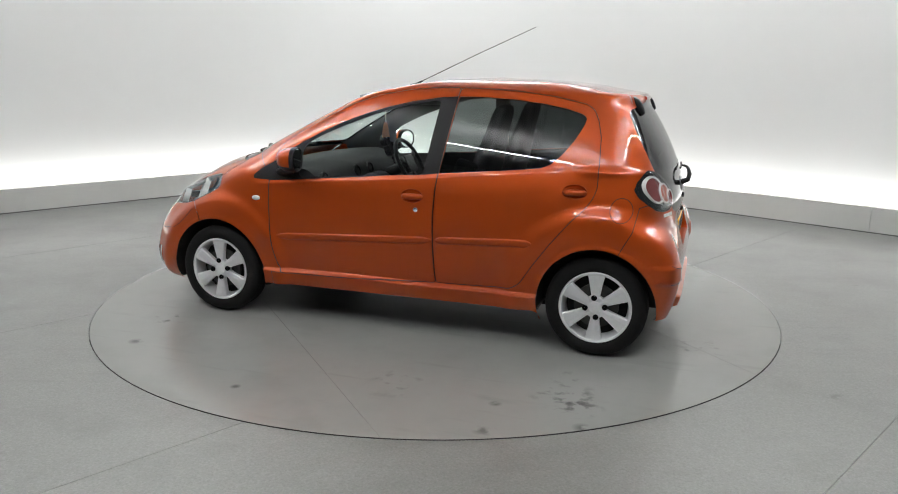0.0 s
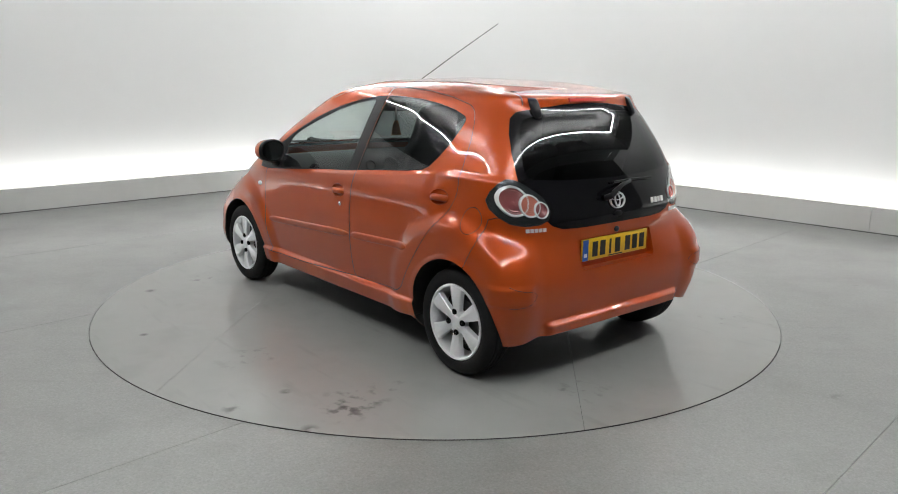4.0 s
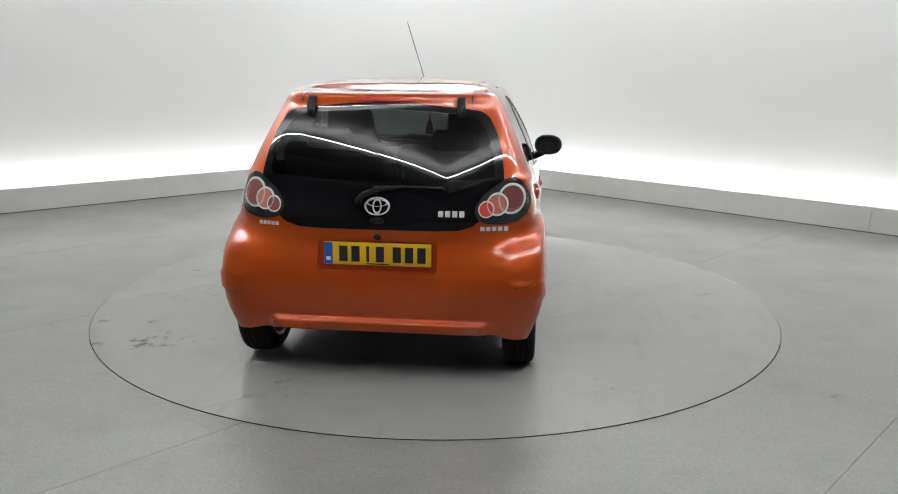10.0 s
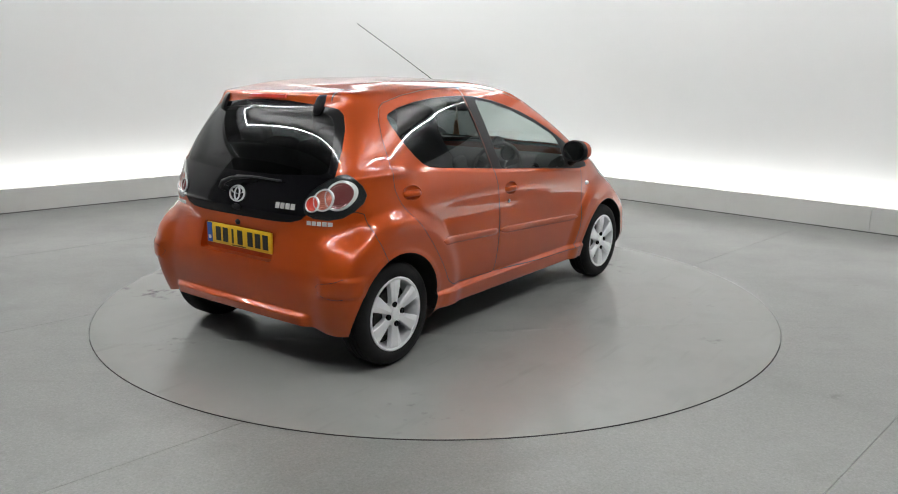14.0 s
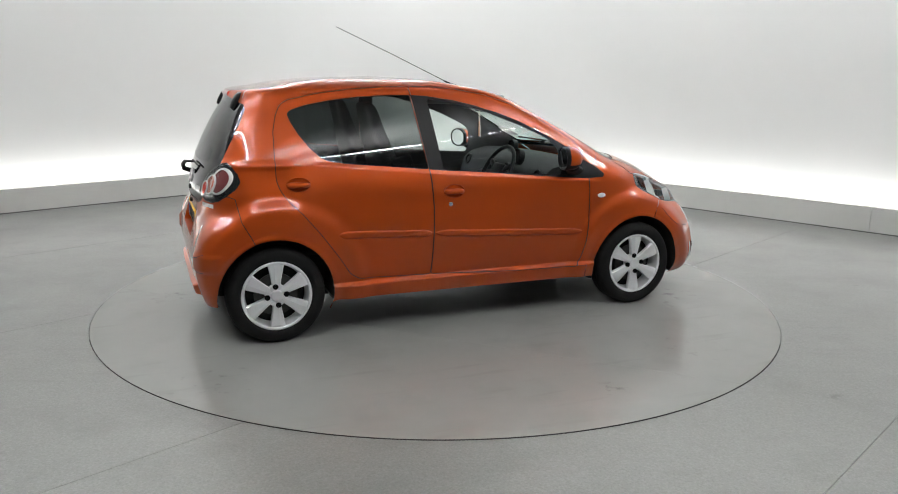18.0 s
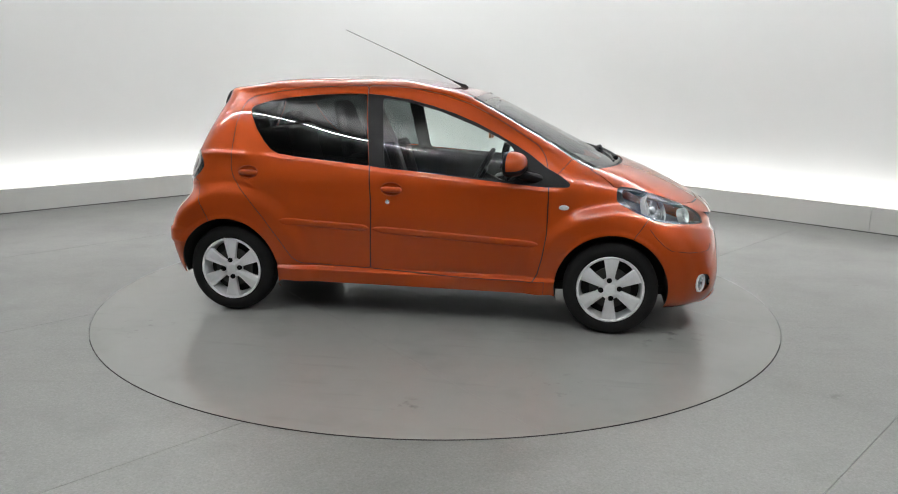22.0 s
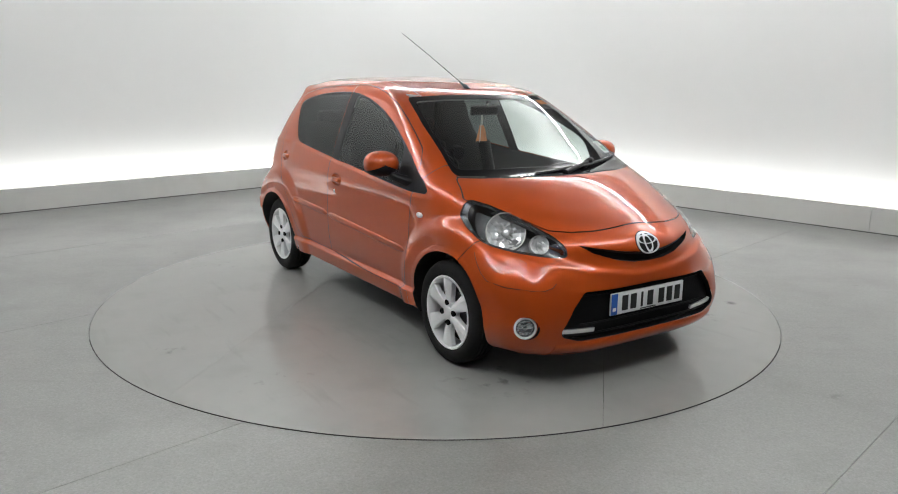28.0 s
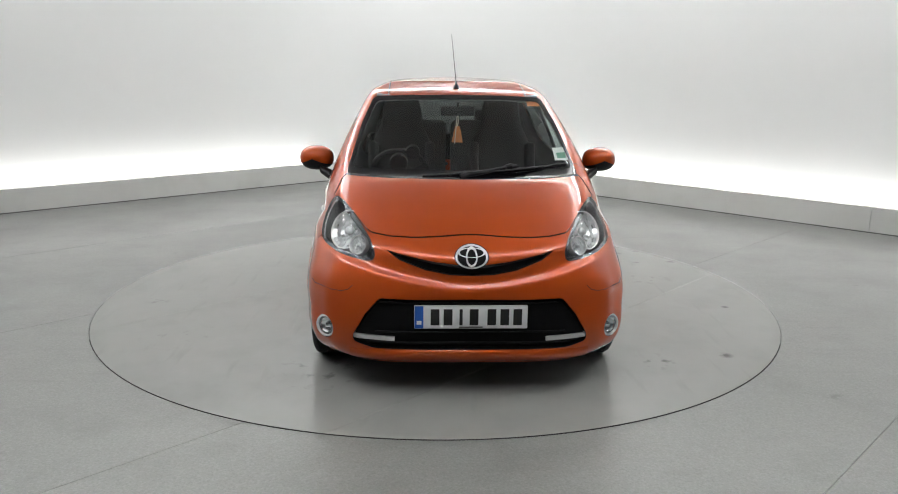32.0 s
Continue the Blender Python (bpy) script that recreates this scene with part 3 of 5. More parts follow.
REAR_GLASS = rounded([(-.328, 1.360), (-.469, 1.359), (-.639, 1.351), (-.809, 1.332), (-.943, 1.308), (-1.037, 1.28), (-1.057, 1.26), (-1.044, 1.218), (-1.003, 1.143),
                      (-.948, 1.072), (-.895, 1.021), (-.844, .999), (-.726, .984), (-.524, .966), (-.274, .943)], .012)
PILLAR = [(-.322, 1.3605), (-.246, 1.355), (-.197, .934), (-.268, .9425)]
FRONT_TRIM = rounded([(-.252, 1.358), (-.057, 1.330), (.08, 1.298), (.217, 1.257), (.353, 1.206), (.489, 1.141), (.591, 1.087), (.675, 1.038), (.777, .963), (.861, .919), (.917, .875),
                      (.909, .856), (.772, .853), (.587, .868), (.318, .891), (.015, .920), (-.203, .934)], .012)
FRONT_GLASS = rounded([(-.226, 1.340), (-.057, 1.317), (.148, 1.263), (.353, 1.187), (.47, 1.135), (.555, 1.092), (.592, 1.048), (.607, .955), (.6, .882), (.318, .900), (-.180, .933)], .03)
FRONT_DOOR = rounded([(-.325, 1.407), (-.197, 1.408), (-.024, 1.393), (.148, 1.362), (.32, 1.307), (.491, 1.222), (.628, 1.144), (.73, 1.079), (.769, 1.022), (.792, .926), (.794, .797),
                      (.792, .592), (.771, .451), (.744, .34), (.715, .293), (.331, .299), (.019, .311), (-.264, .322), (-.253, .584), (-.252, .721), (-.267, .933)], .02)
REAR_DOOR = rounded([(-.3275, 1.407), (-.473, 1.405), (-.677, 1.393), (-.88, 1.368), (-1.048, 1.333), (-1.091, 1.306), (-1.119, 1.25), (-1.141, 1.167), (-1.147, 1.038), (-1.147, .909),
                     (-1.127, .852), (-1.087, .797), (-1.022, .731), (-.925, .613), (-.83, .482), (-.757, .37), (-.703, .337), (-.498, .328), (-.266, .322), (-.2555, .584), (-.2545, .721), (-.2695, .933)], .02)
FENDER = [(.785, .1), (.785, .300), (.722, .298), (.7455, .34), (.7725, .451), (.7935, .592), (.7955, .797), (.796, .9), (.84, .925), (.915, 1.003), (1.3, 1.003), (1.6, .85), (1.6, .1)]
NOSE_CAP = [(1.30, .05), (1.272, .555), (1.30, .6), (1.36, .679), (1.45, .72), (1.55, .82), (1.95, .82), (1.95, .05)]
TAIL_CAP = [(-1.95, .05), (-1.25, .05), (-1.28, .575), (-1.294, .608), (-1.344, .70), (-1.366, .818), (-1.4, .83), (-1.95, .83)]
HEADLIGHT = rounded([(.66, .862), (.62, .846), (.575, .816), (.515, .769), (.468, .724), (.442, .672), (.446, .640), (.47, .630), (.568, .638), (.64, .648), (.70, .664), (.727, .685), (.731, .73), (.716, .79), (.69, .838)], .015)
TAIL_LAMP = rounded([(.46, .85), (.466, .88), (.5, .926), (.555, .968), (.605, 1.0), (.64, 1.006), (.675, .987), (.704, .948), (.721, .908), (.723, .868), (.706, .832), (.665, .80), (.60, .785), (.52, .79), (.475, .81)], .01)
WINDSCREEN = rounded(flipped([(0, 1.358), (.28, 1.355), (.515, 1.345), (.572, 1.2), (.632, .952), (.268, .956), (0, .955)]), .03)
BONNET = rounded(flipped([(0, .9535), (.268, .9545), (.634, .9505), (.648, .93), (.683, .856), (.62, .846), (.548, .798), (.491, .757), (.467, .745), (.377, .739), (.27, .740), (.164, .746), (.058, .754), (0, .756)]), .012)
HATCH = rounded(flipped([(0, 1.345), (.166, 1.340), (.363, 1.321), (.470, 1.306), (.512, 1.277), (.550, 1.206), (.578, 1.113), (.591, 1.024), (.598, .958), (.571, .895), (.5, .818), (.453, .779), (.389, .76), (.292, .755), (0, .755)]), .01)
HATCH_CLEAR = rounded(flipped([(0, 1.315), (.36, 1.294), (.465, 1.268), (.512, 1.19), (.535, 1.11), (.552, 1.03), (.54, 1.0), (.3, .985), (0, .98)]), .03)
SCREEN_CLEAR = rounded(flipped([(0, 1.335), (.28, 1.333), (.495, 1.322), (.55, 1.19), (.606, .985), (.268, .988), (0, .986)]), .03)
SLIT = rounded(flipped([(0, .634), (.165, .650), (.33, .676), (.388, .687), (.33, .650), (.203, .609), (.1, .592), (0, .588)]), .008)
LOW_GRILLE = rounded(flipped([(0, .486), (.262, .482), (.42, .483), (.483, .41), (.545, .304), (.537, .274), (.45, .246), (.215, .242), (0, .241)]), .02)
RECESS = rounded(flipped([(0, .699), (.290, .699), (.290, .550), (0, .550)]), .025)
ROOF_SIDE = .425


def build_car():
    car = tagged(new("car"), "copper-orange five-door hatchback with silver alloy wheels on the turntable", "car")
    p, n = body_grid()
    g = np.concatenate([p, n], 2)
    faces = [np.array([g[i + 1, j], g[i + 1, j + 1], g[i, j + 1], g[i, j]]) for i in range(g.shape[0] - 1) for j in range(g.shape[1] - 1)]
    flank = lambda c: c[1] > .42 and -1.5 < c[0] < 1.62
    front = lambda c: c[0] > .2
    back = lambda c: c[0] < -1.0
    got = {}

    def take(name, poly, ax, where, gap=0.0, rest=None):
        nonlocal faces
        if gap:
            band, others = carve(faces, resized(poly, gap / 2), ax, where)
            inner, band = carve(band, resized(poly, -gap / 2), ax, where)
            got[name] = inner
            got.setdefault("seam", []).extend(band)
            faces = others
        else:
            got[name], faces = carve(faces, poly, ax, where)

    take("cut_rear_arch", rounded([(-1.17 + .318 * math.cos(a) * 1.0, .275 + .325 * math.sin(a)) for a in np.linspace(-.3, math.pi + .3, 40)] + [(-1.47, 0), (-.86, 0)], .0), SIDE, lambda c: c[1] > .3)
    take("cut_front_arch", rounded([(1.17 + .325 * math.cos(a), .272 + .325 * math.sin(a)) for a in np.linspace(-.3, math.pi + .3, 40)] + [(.86, 0), (1.49, 0)], .0), SIDE, lambda c: c[1] > .3)
    hem = [(-.01, .262), (.47, .262), (.56, .255), (.64, .236), (.72, .228), (.95, .225), (.95, 0), (-.01, 0)]
    take("cut_sill", [(-.86, 0), (-.86, .208), (-.83, .222), (.83, .217), (.86, .208), (.86, 0)], SIDE, lambda c: c[1] > .3)
    take("cut_tail", hem, END, lambda c: c[0] < -1.2)
    take("rear_glass", REAR_GLASS, SIDE, flank)
    take("front_glass", FRONT_GLASS, SIDE, flank)
    take("front_trim", FRONT_TRIM, SIDE, flank)
    take("pillar", PILLAR, SIDE, flank)
    take("tail_lamp", TAIL_LAMP, END, back)
    take("headlight", HEADLIGHT, END, front)
    take("hatch_clear", HATCH_CLEAR, END, back)
    take("hatch", HATCH, END, back)
    take("screen_clear", SCREEN_CLEAR, END, front)
    take("screen", WINDSCREEN, END, front)
    take("bonnet", BONNET, END, lambda c: c[0] > .9, .0042)
    take("slit", SLIT, END, lambda c: c[0] > 1.4)
    take("low_grille", LOW_GRILLE, END, lambda c: c[0] > 1.4)
    take("fog_hole", ellipse(.042, .055, 40, .680, .316), END, lambda c: c[0] > 1.4)
    take("recess", RECESS, END, lambda c: c[0] < -1.4)
    take("front_dish", ellipse(.0645, .0385, 36, -.128, .816), SIDE, flank)
    take("rear_dish", ellipse(.0645, .0385, 36, -1.032, .887), SIDE, flank)
    take("front_door", FRONT_DOOR, SIDE, flank, .0046)
    take("rear_door", REAR_DOOR, SIDE, flank, .0046)
    flap_ring = ellipse(.057, .062, 40, -1.279, .805)
    disc, faces = carve(faces, resized(flap_ring, .0018), SIDE, flank)
    got["flap"], got["flap_gap"] = carve(disc, resized(flap_ring, -.0018), SIDE, flank)
    take("nose_cap", NOSE_CAP, SIDE, lambda c: True, .0045)
    take("tail_cap", TAIL_CAP, SIDE, lambda c: True, .0045)
    take("fender", FENDER, SIDE, lambda c: c[1] > .4, .0045)
    roof = [(ROOF_SIDE, 1.30), (ROOF_SIDE, 1.5), (-.1, 1.5), (-.1, 1.30)]
    take("roof", roof, END, lambda c: c[2] > 1.335 and -1.265 < c[0] < .36 and c[1] < .6, .011)
    got["shell"] = faces

    skin("body_side", got["shell"], PAINT, car)
    skin("body_side", got["shell"] + got["flap"] + got["flap_gap"], PAINT, car, mirror="other")
    skin("fuel_flap", got["flap"], PAINT, car, "round fuel filler flap")
    skin("shut_line", got["flap_gap"], SEAM, car, sink=.006)
    skin("shut_line", got["seam"], SEAM, car, "dark gaps between the panels", sink=.006, mirror="both")
    skin("roof", got["roof"], PAINT, car, mirror="both")
    skin("bonnet", got["bonnet"], PAINT, car, mirror="both")
    bumper = skin("front_bumper", got["nose_cap"], PAINT, car, mirror="both")
    rear_bumper = skin("rear_bumper", got["tail_cap"], PAINT, car, mirror="both")
    flat = [np.concatenate([np.stack([np.full(len(f), -1.532), f[:, 1], f[:, 2]], 1), np.tile([-1.0, 0, 0], (len(f), 1))], 1) for f in got["recess"]]
    skin("plate_recess", flat, PAINT, rear_bumper, mirror="both")
    ring = RECESS
    bm = bmesh.new()
    rows = [[bm.verts.new(v) for v in (tail_point(y, z, .0), tail_point(y, z, -.004), Vector((-1.531, y, z)))] for y, z in ring + ring[:1]]
    for p, q in zip(rows, rows[1:]):
        for i in range(2):
            bm.faces.new((p[i], p[i + 1], q[i + 1], q[i]))
    part("recess_edge", bm, PAINT, rear_bumper)
    screen = skin("windscreen", got["screen_clear"], SCREEN, car, "clear windscreen", sink=.002, mirror="both")
    screen.visible_shadow = False
    skin("border", got["screen"], BLACK_GLOSS, screen, "black edge of the windscreen", sink=.001, mirror="both")
    hatch = skin("tailgate_glass", got["hatch"], BLACK_GLOSS, car, "glossy black glass tailgate", sink=.001, mirror="both")
    pane = skin("pane", got["hatch_clear"], HATCH_TINT, hatch, "dark tinted rear window", sink=.002, mirror="both")
    pane.visible_shadow = False
    for side in (None, "other"):
        skin("fog_recess", got["fog_hole"], PAINT, bumper, sink=.06, mirror=side)
    skin("upper_grille", got["slit"], GRILLE_BLACK, bumper, "narrow black upper grille", sink=.025, mirror="both")
    skin("lower_grille", got["low_grille"], GRILLE_BLACK, bumper, "wide black lower grille", sink=.03, mirror="both")
    for side, sign in ((None, 1), ("other", -1)):
        skin("front_fender", got["fender"], PAINT, car, mirror=side)
        door = skin("front_door", got["front_door"], PAINT, car, mirror=side)
        skin("window_trim", got["front_trim"], BLACK_PLASTIC, door, "black window frame", sink=.001, mirror=side)
        skin("window", got["front_glass"], CLEAR, door, "clear side window", sink=.004, mirror=side).visible_shadow = False
        door2 = skin("rear_door", got["rear_door"], PAINT, car, mirror=side)
        skin("pillar_trim", got["pillar"], BLACK_PLASTIC, door2, "black door pillar", sink=.001, mirror=side)
        skin("window", got["rear_glass"], PRIVACY, door2, "dark tinted window", sink=.003, mirror=side).visible_shadow = False
        build_door_parts(door, door2, sign)
        build_headlight(car, got["headlight"], side, sign)
        build_tail_lamp(car, got["tail_lamp"], side, sign)
    for piece, pick, mat in (("headliner", lambda c: c[2] > 1.27, HEADLINER), ("cabin_lining", lambda c: .26 < c[2] <= 1.27 and -1.5 < c[0] < 1.0, TRIM_GREY)):
        inner = [f for k in ("shell", "roof", "front_door", "rear_door", "pillar", "front_trim", "seam", "screen", "fender", "front_dish", "rear_dish", "flap", "flap_gap", "tail_cap") for f in got[k] if pick(f.sum(0) / len(f))]
        skin(piece, inner, mat, car, sink=.011, mirror="both", flip=True)
    build_arches(car)
    build_underside(car)
    build_nose(bumper)
    build_tail(car, rear_bumper, hatch)
    for x, y in ((1.17, .772), (1.17, -.772), (-1.17, .752), (-1.17, -.752)):
        build_wheel(car, x, y)
    build_roof_bits(car)
    build_cabin(car)
    return car


def swept(bm, path, section):
    """Joins copies of a section along a path; path: rows of section points."""
    rows = [[bm.verts.new(v) for v in row] for row in path]
    for a, b in zip(rows, rows[1:]):
        for i in range(len(a) - 1):
            bm.faces.new((a[i], a[i + 1], b[i + 1], b[i]))
    for r in (rows[0], rows[-1]):
        if len(r) > 2:
            bm.faces.new(r)
    return bm


def build_door_parts(front, rear, sign):
    flip = Matrix.Diagonal((1, sign, 1, 1))
    # rubbing strips
    for door, x0, x1, z0, z1 in ((front, -.245, .745, .5745, .522), (rear, -.822, -.268, .602, .5765)):
        bm, path, n = bmesh.new(), [], 26
        for i in range(n + 1):
            t = i / n
            x, z = x0 + (x1 - x0) * t, z0 + (z1 - z0) * t
            end = min(1, min(t, 1 - t) * 14 + .25)
            row = []
            for dz, o in ((-.025, -.003), (-.021, .005), (-.012, .0085), (.010, .0085), (.016, .0065), (.021, -.003)):
                q = side_point(x, z + dz * end, o if o < 0 else o * end)
                row.append(flip @ q)
            path.append(row)
        part("rubbing_strip", swept(bm, path, None), PAINT, door, sharp=50)
    # handles: an oval dish with a grip across it
    for door, x, z in ((front, -.128, .816), (rear, -1.032, .887)):
        c = side_point(x, z)
        lean = math.degrees(math.atan2(side_point(x, z - .03).y - side_point(x, z + .03).y, .06))
        yaw = math.degrees(math.atan2(side_point(x + .05, z).y - side_point(x - .05, z).y, .1))
        m = flip @ Matrix.Translation(c) @ pose(0, 0, 0, lean, 0, yaw) @ pose(0, 0, 0, -90, 0, 0)
        bm = bmesh.new()
        rings = [(1.02, .0005), (.97, .003), (.90, -.003), (.74, -.009), (.4, -.010)]
        rows = [[bm.verts.new(m @ Vector((.066 * s * math.cos(a), .040 * s * math.sin(a), h))) for a in np.linspace(0, 2 * math.pi, 41)[:-1]] for s, h in rings]
        for a, b in zip(rows, rows[1:]):
            for i in range(40):
                bm.faces.new((a[i], a[(i + 1) % 40], b[(i + 1) % 40], b[i]))
        bm.faces.new(rows[-1])
        handle = part("door_handle", bm, PAINT, door, sharp=60)
        bm = bmesh.new()
        path = []
        for t in np.linspace(-1, 1, 17):
            w = .017 * math.sqrt(max(.02, 1 - t ** 6))
            h = .015 * (1 - t ** 4)
            path.append([m @ Vector((.064 * t, y * w + .004, hh)) for y, hh in ((-1, -.008), (-1, h * .6), (-.5, h + .002), (.5, h + .002), (1, h * .6), (1, -.008))])
        part("grip", swept(bm, path, None), PAINT, handle, sharp=50)
    c = side_point(-.151, .739)
    bm = bmesh.new()
    lathe(bm, [(.013, -.002), (.013, .003), (.011, .0045), (.004, .0045), (.0035, .001), (.0005, .001)], flip @ Matrix.Translation(c) @ pose(0, 0, 0, -90, 0, 0), 24)
    part("lock", bm, CHROME, front, "round chrome lock")
    # side repeater on the fender and the door mirror
    c = side_point(.885, .742)
    bm = bmesh.new()
    bmesh.ops.create_uvsphere(bm, u_segments=20, v_segments=12, radius=1, matrix=flip @ Matrix.Translation(c) @ Matrix.Diagonal((.030, .010, .015, 1)))
    part("side_repeater", bm, WHITE_PRINT, front.parent, "small clear side indicator")
    m = flip @ pose(.60, .845, .990, 0, 0, 12)
    bm = bmesh.new()
    mirror_shell(bm, m, 0, 1)
    mirror = part("mirror_housing", bm, BLACK_PLASTIC, front, "black mirror housing", sharp=70)
    bm = bmesh.new()
    mirror_shell(bm, m, .002, .46)
    part("mirror_cap", bm, PAINT, mirror, "orange mirror cap", sharp=70)
    bm = bmesh.new()
    slab(bm, ellipse(.084, .061, 32), m @ pose(-.037, 0, 0, 90, 0, 90), -.003)
    part("mirror_glass", bm, MIRROR, mirror, "silver mirror glass")
    bm = bmesh.new()
    path = []
    for t in np.linspace(0, 1, 8):
        c = Vector((.70 - .06 * t, .745 + .07 * t, .90 + .03 * t))
        r = .052 - .016 * t
        path.append([flip @ (c + Vector((r * 1.2 * math.cos(a), 0, r * .62 * math.sin(a)))) for a in np.linspace(0, 2 * math.pi, 17)])
    part("mirror_arm", swept(bm, path, None), BLACK_PLASTIC, mirror, sharp=70)


def mirror_shell(bm, m, grow, share):
    """The egg-shaped mirror housing, open to the rear; share < 1 keeps only its upper front."""
    rows = []
    for x, r in ((-.036, .86), (-.044, .90), (-.045, .96), (-.040, 1.0), (-.022, 1.01), (0, .99), (.02, .93), (.038, .83), (.052, .69), (.062, .5), (.068, .27), (.070, .03)):
        if share < 1 and x < -.03:
            continue
        row = []
        for k in range(33):
            a = 2 * math.pi * k / 32
            if share < 1:
                a = math.radians(-24) + (math.pi + math.radians(48)) * k / 32
            y = (.096 + grow) * r * math.copysign(abs(math.cos(a)) ** .85, math.cos(a))
            z = (.070 + grow) * r * math.copysign(abs(math.sin(a)) ** .85, math.sin(a))
            row.append(m @ Vector((x + (grow if x > 0 else 0), y, z)))
        rows.append(row)
    vs = [[bm.verts.new(v) for v in r] for r in rows]
    for a, b in zip(vs, vs[1:]):
        for i in range(32):
            bm.faces.new((a[i], a[i + 1], b[i + 1], b[i]))
    if share == 1:
        bmesh.ops.remove_doubles(bm, verts=bm.verts, dist=1e-5)


def disc_on(at, y, z, rings, steps=32):
    """Rings of a dish on the nose or tail: rows of (half width, half height, off the skin) round (y, z)."""
    return [[at(y + a * math.cos(t), z + b * math.sin(t), o) for t in np.linspace(0, 2 * math.pi, steps + 1)[:-1]] for a, b, o in rings]


def bowl(rows, cap=True):
    bm = bmesh.new()
    vs = [[bm.verts.new(v) for v in r] for r in rows]
    n = len(rows[0])
    for a, b in zip(vs, vs[1:]):
        for i in range(n):
            bm.faces.new((a[i], a[(i + 1) % n], b[(i + 1) % n], b[i]))
    if cap:
        bm.faces.new(vs[-1])
    return bm


def facets(bm, r, m, steps):
    """A shallow bowl of flat mirror facets, each tipped its own way."""
    rng = random.Random(steps)
    rings = ((.98, .02), (.80, .13), (.60, .21), (.42, .26), (.24, .30))
    for (r0, h0), (r1, h1) in zip(rings, rings[1:]):
        for k in range(steps):
            tip, twist = rng.uniform(-.05, .05), rng.uniform(-.05, .05)
            vs = []
            for rr, h, kk, d in ((r0, h0, k, tip), (r0, h0, k + 1, tip + twist), (r1, h1, k + 1, -tip + twist), (r1, h1, k, -tip)):
                a = 2 * math.pi * kk / steps
                vs.append(bm.verts.new(m @ Vector((r * rr * math.cos(a), r * rr * math.sin(a), -r * (h + .06 + d)))))
            bm.faces.new(vs)
    lathe(bm, [(r * .25, -r * .36), (.001, -r * .37)], m, steps)


def build_headlight(car, faces, side, sign):
    glassy, edge = carve(faces, resized(HEADLIGHT, -.014), END, lambda c: True)
    lamp = skin("headlight", edge, LAMP_DARK, car, "clear headlight with a dark grey surround", sink=.007, mirror=side)
    skin("housing", glassy, HOUSING, lamp, "dark grey lamp housing", sink=.088, mirror=side)
    lens = skin("lens", faces, LENS, lamp, "clear lens", sink=-.001, mirror=side)
    lens.visible_shadow = False
    flip = Matrix.Diagonal((1, sign, 1, 1))
    for name, y, z, r, deep, axis in (("main_reflector", .622, .742, .098, .048, Vector((.74, .54, .40))), ("indicator", .538, .690, .046, .018, Vector((.80, .48, .36)))):
        axis.normalize()
        m = flip @ Matrix.Translation(nose_point(y, z) - axis * deep) @ axis.to_track_quat("Z", "Y").to_matrix().to_4x4()
        bm = bmesh.new()
        facets(bm, r, m, 22 if r > .05 else 14)
        dish = part(name, bm, REFLECTOR, lamp, "bright faceted reflector", smooth=False)
        bm = bmesh.new()
        lathe(bm, [(r * 1.05, -.03), (r * 1.03, -.002), (r * 1.01, .003), (r * .98, .002), (r * .965, -.005)], m, 40)
        part("rim", bm, RING_WHITE, dish, "pale ring")
        bm = bmesh.new()
        lathe(bm, [(r * .24, -r * .28), (r * .22, -r * .12), (r * .15, -r * .06), (r * .06, -r * .04), (.001, -r * .04)], m, 20)
        part("bulb", bm, REFLECTOR, dish)
    # step of the bezel between lamp and tip
    bm, path = bmesh.new(), []
    for t in np.linspace(0, 1, 9):
        y, z = .60 - .125 * t, .812 - .085 * t
        path.append([flip @ nose_point(y + dy, z + dz, o) for dy, dz, o in ((.014, -.012, -.05), (.010, -.006, -.02), (0, .002, -.014), (-.010, .008, -.010))])
    part("bezel", swept(bm, path, None), LAMP_DARK, lamp)


def build_fog_lamp(bumper, sign):
    """A round lamp in a chrome ring, set into the bumper's corner."""
    m = Matrix.Diagonal((1, sign, 1, 1)) @ pose(1.688, .680, .316, 0, 0, 33) @ pose(0, 0, 0, 0, 90, 0)
    bm = bmesh.new()
    lathe(bm, [(.066, -.05), (.063, -.02), (.058, -.008), (.055, -.006)], m, 40)
    fog = part("fog_lamp", bm, PAINT, bumper, "round fog lamp in a chrome ring")
    bm = bmesh.new()
    lathe(bm, [(.0555, -.02), (.0555, -.004), (.053, .002), (.047, .003), (.0445, -.001), (.043, -.014)], m, 40)
    part("bezel", bm, RING_WHITE, fog, "chrome ring")
    bm = bmesh.new()
    lathe(bm, [(.044, -.006), (.042, -.016), (.03, -.026), (.014, -.030), (.0005, -.030)], m, 32)
    part("reflector", bm, CHROME, fog)
    bm = bmesh.new()
    lathe(bm, [(.014, -.029), (.013, -.012), (.009, -.008), (.0005, -.007)], m, 20)
    part("bulb", bm, CHROME, fog)
    bm = bmesh.new()
    lathe(bm, [(.0445, -.003), (.03, .001), (.0005, .003)], m, 32)
    part("lens", bm, LENS, fog).visible_shadow = False


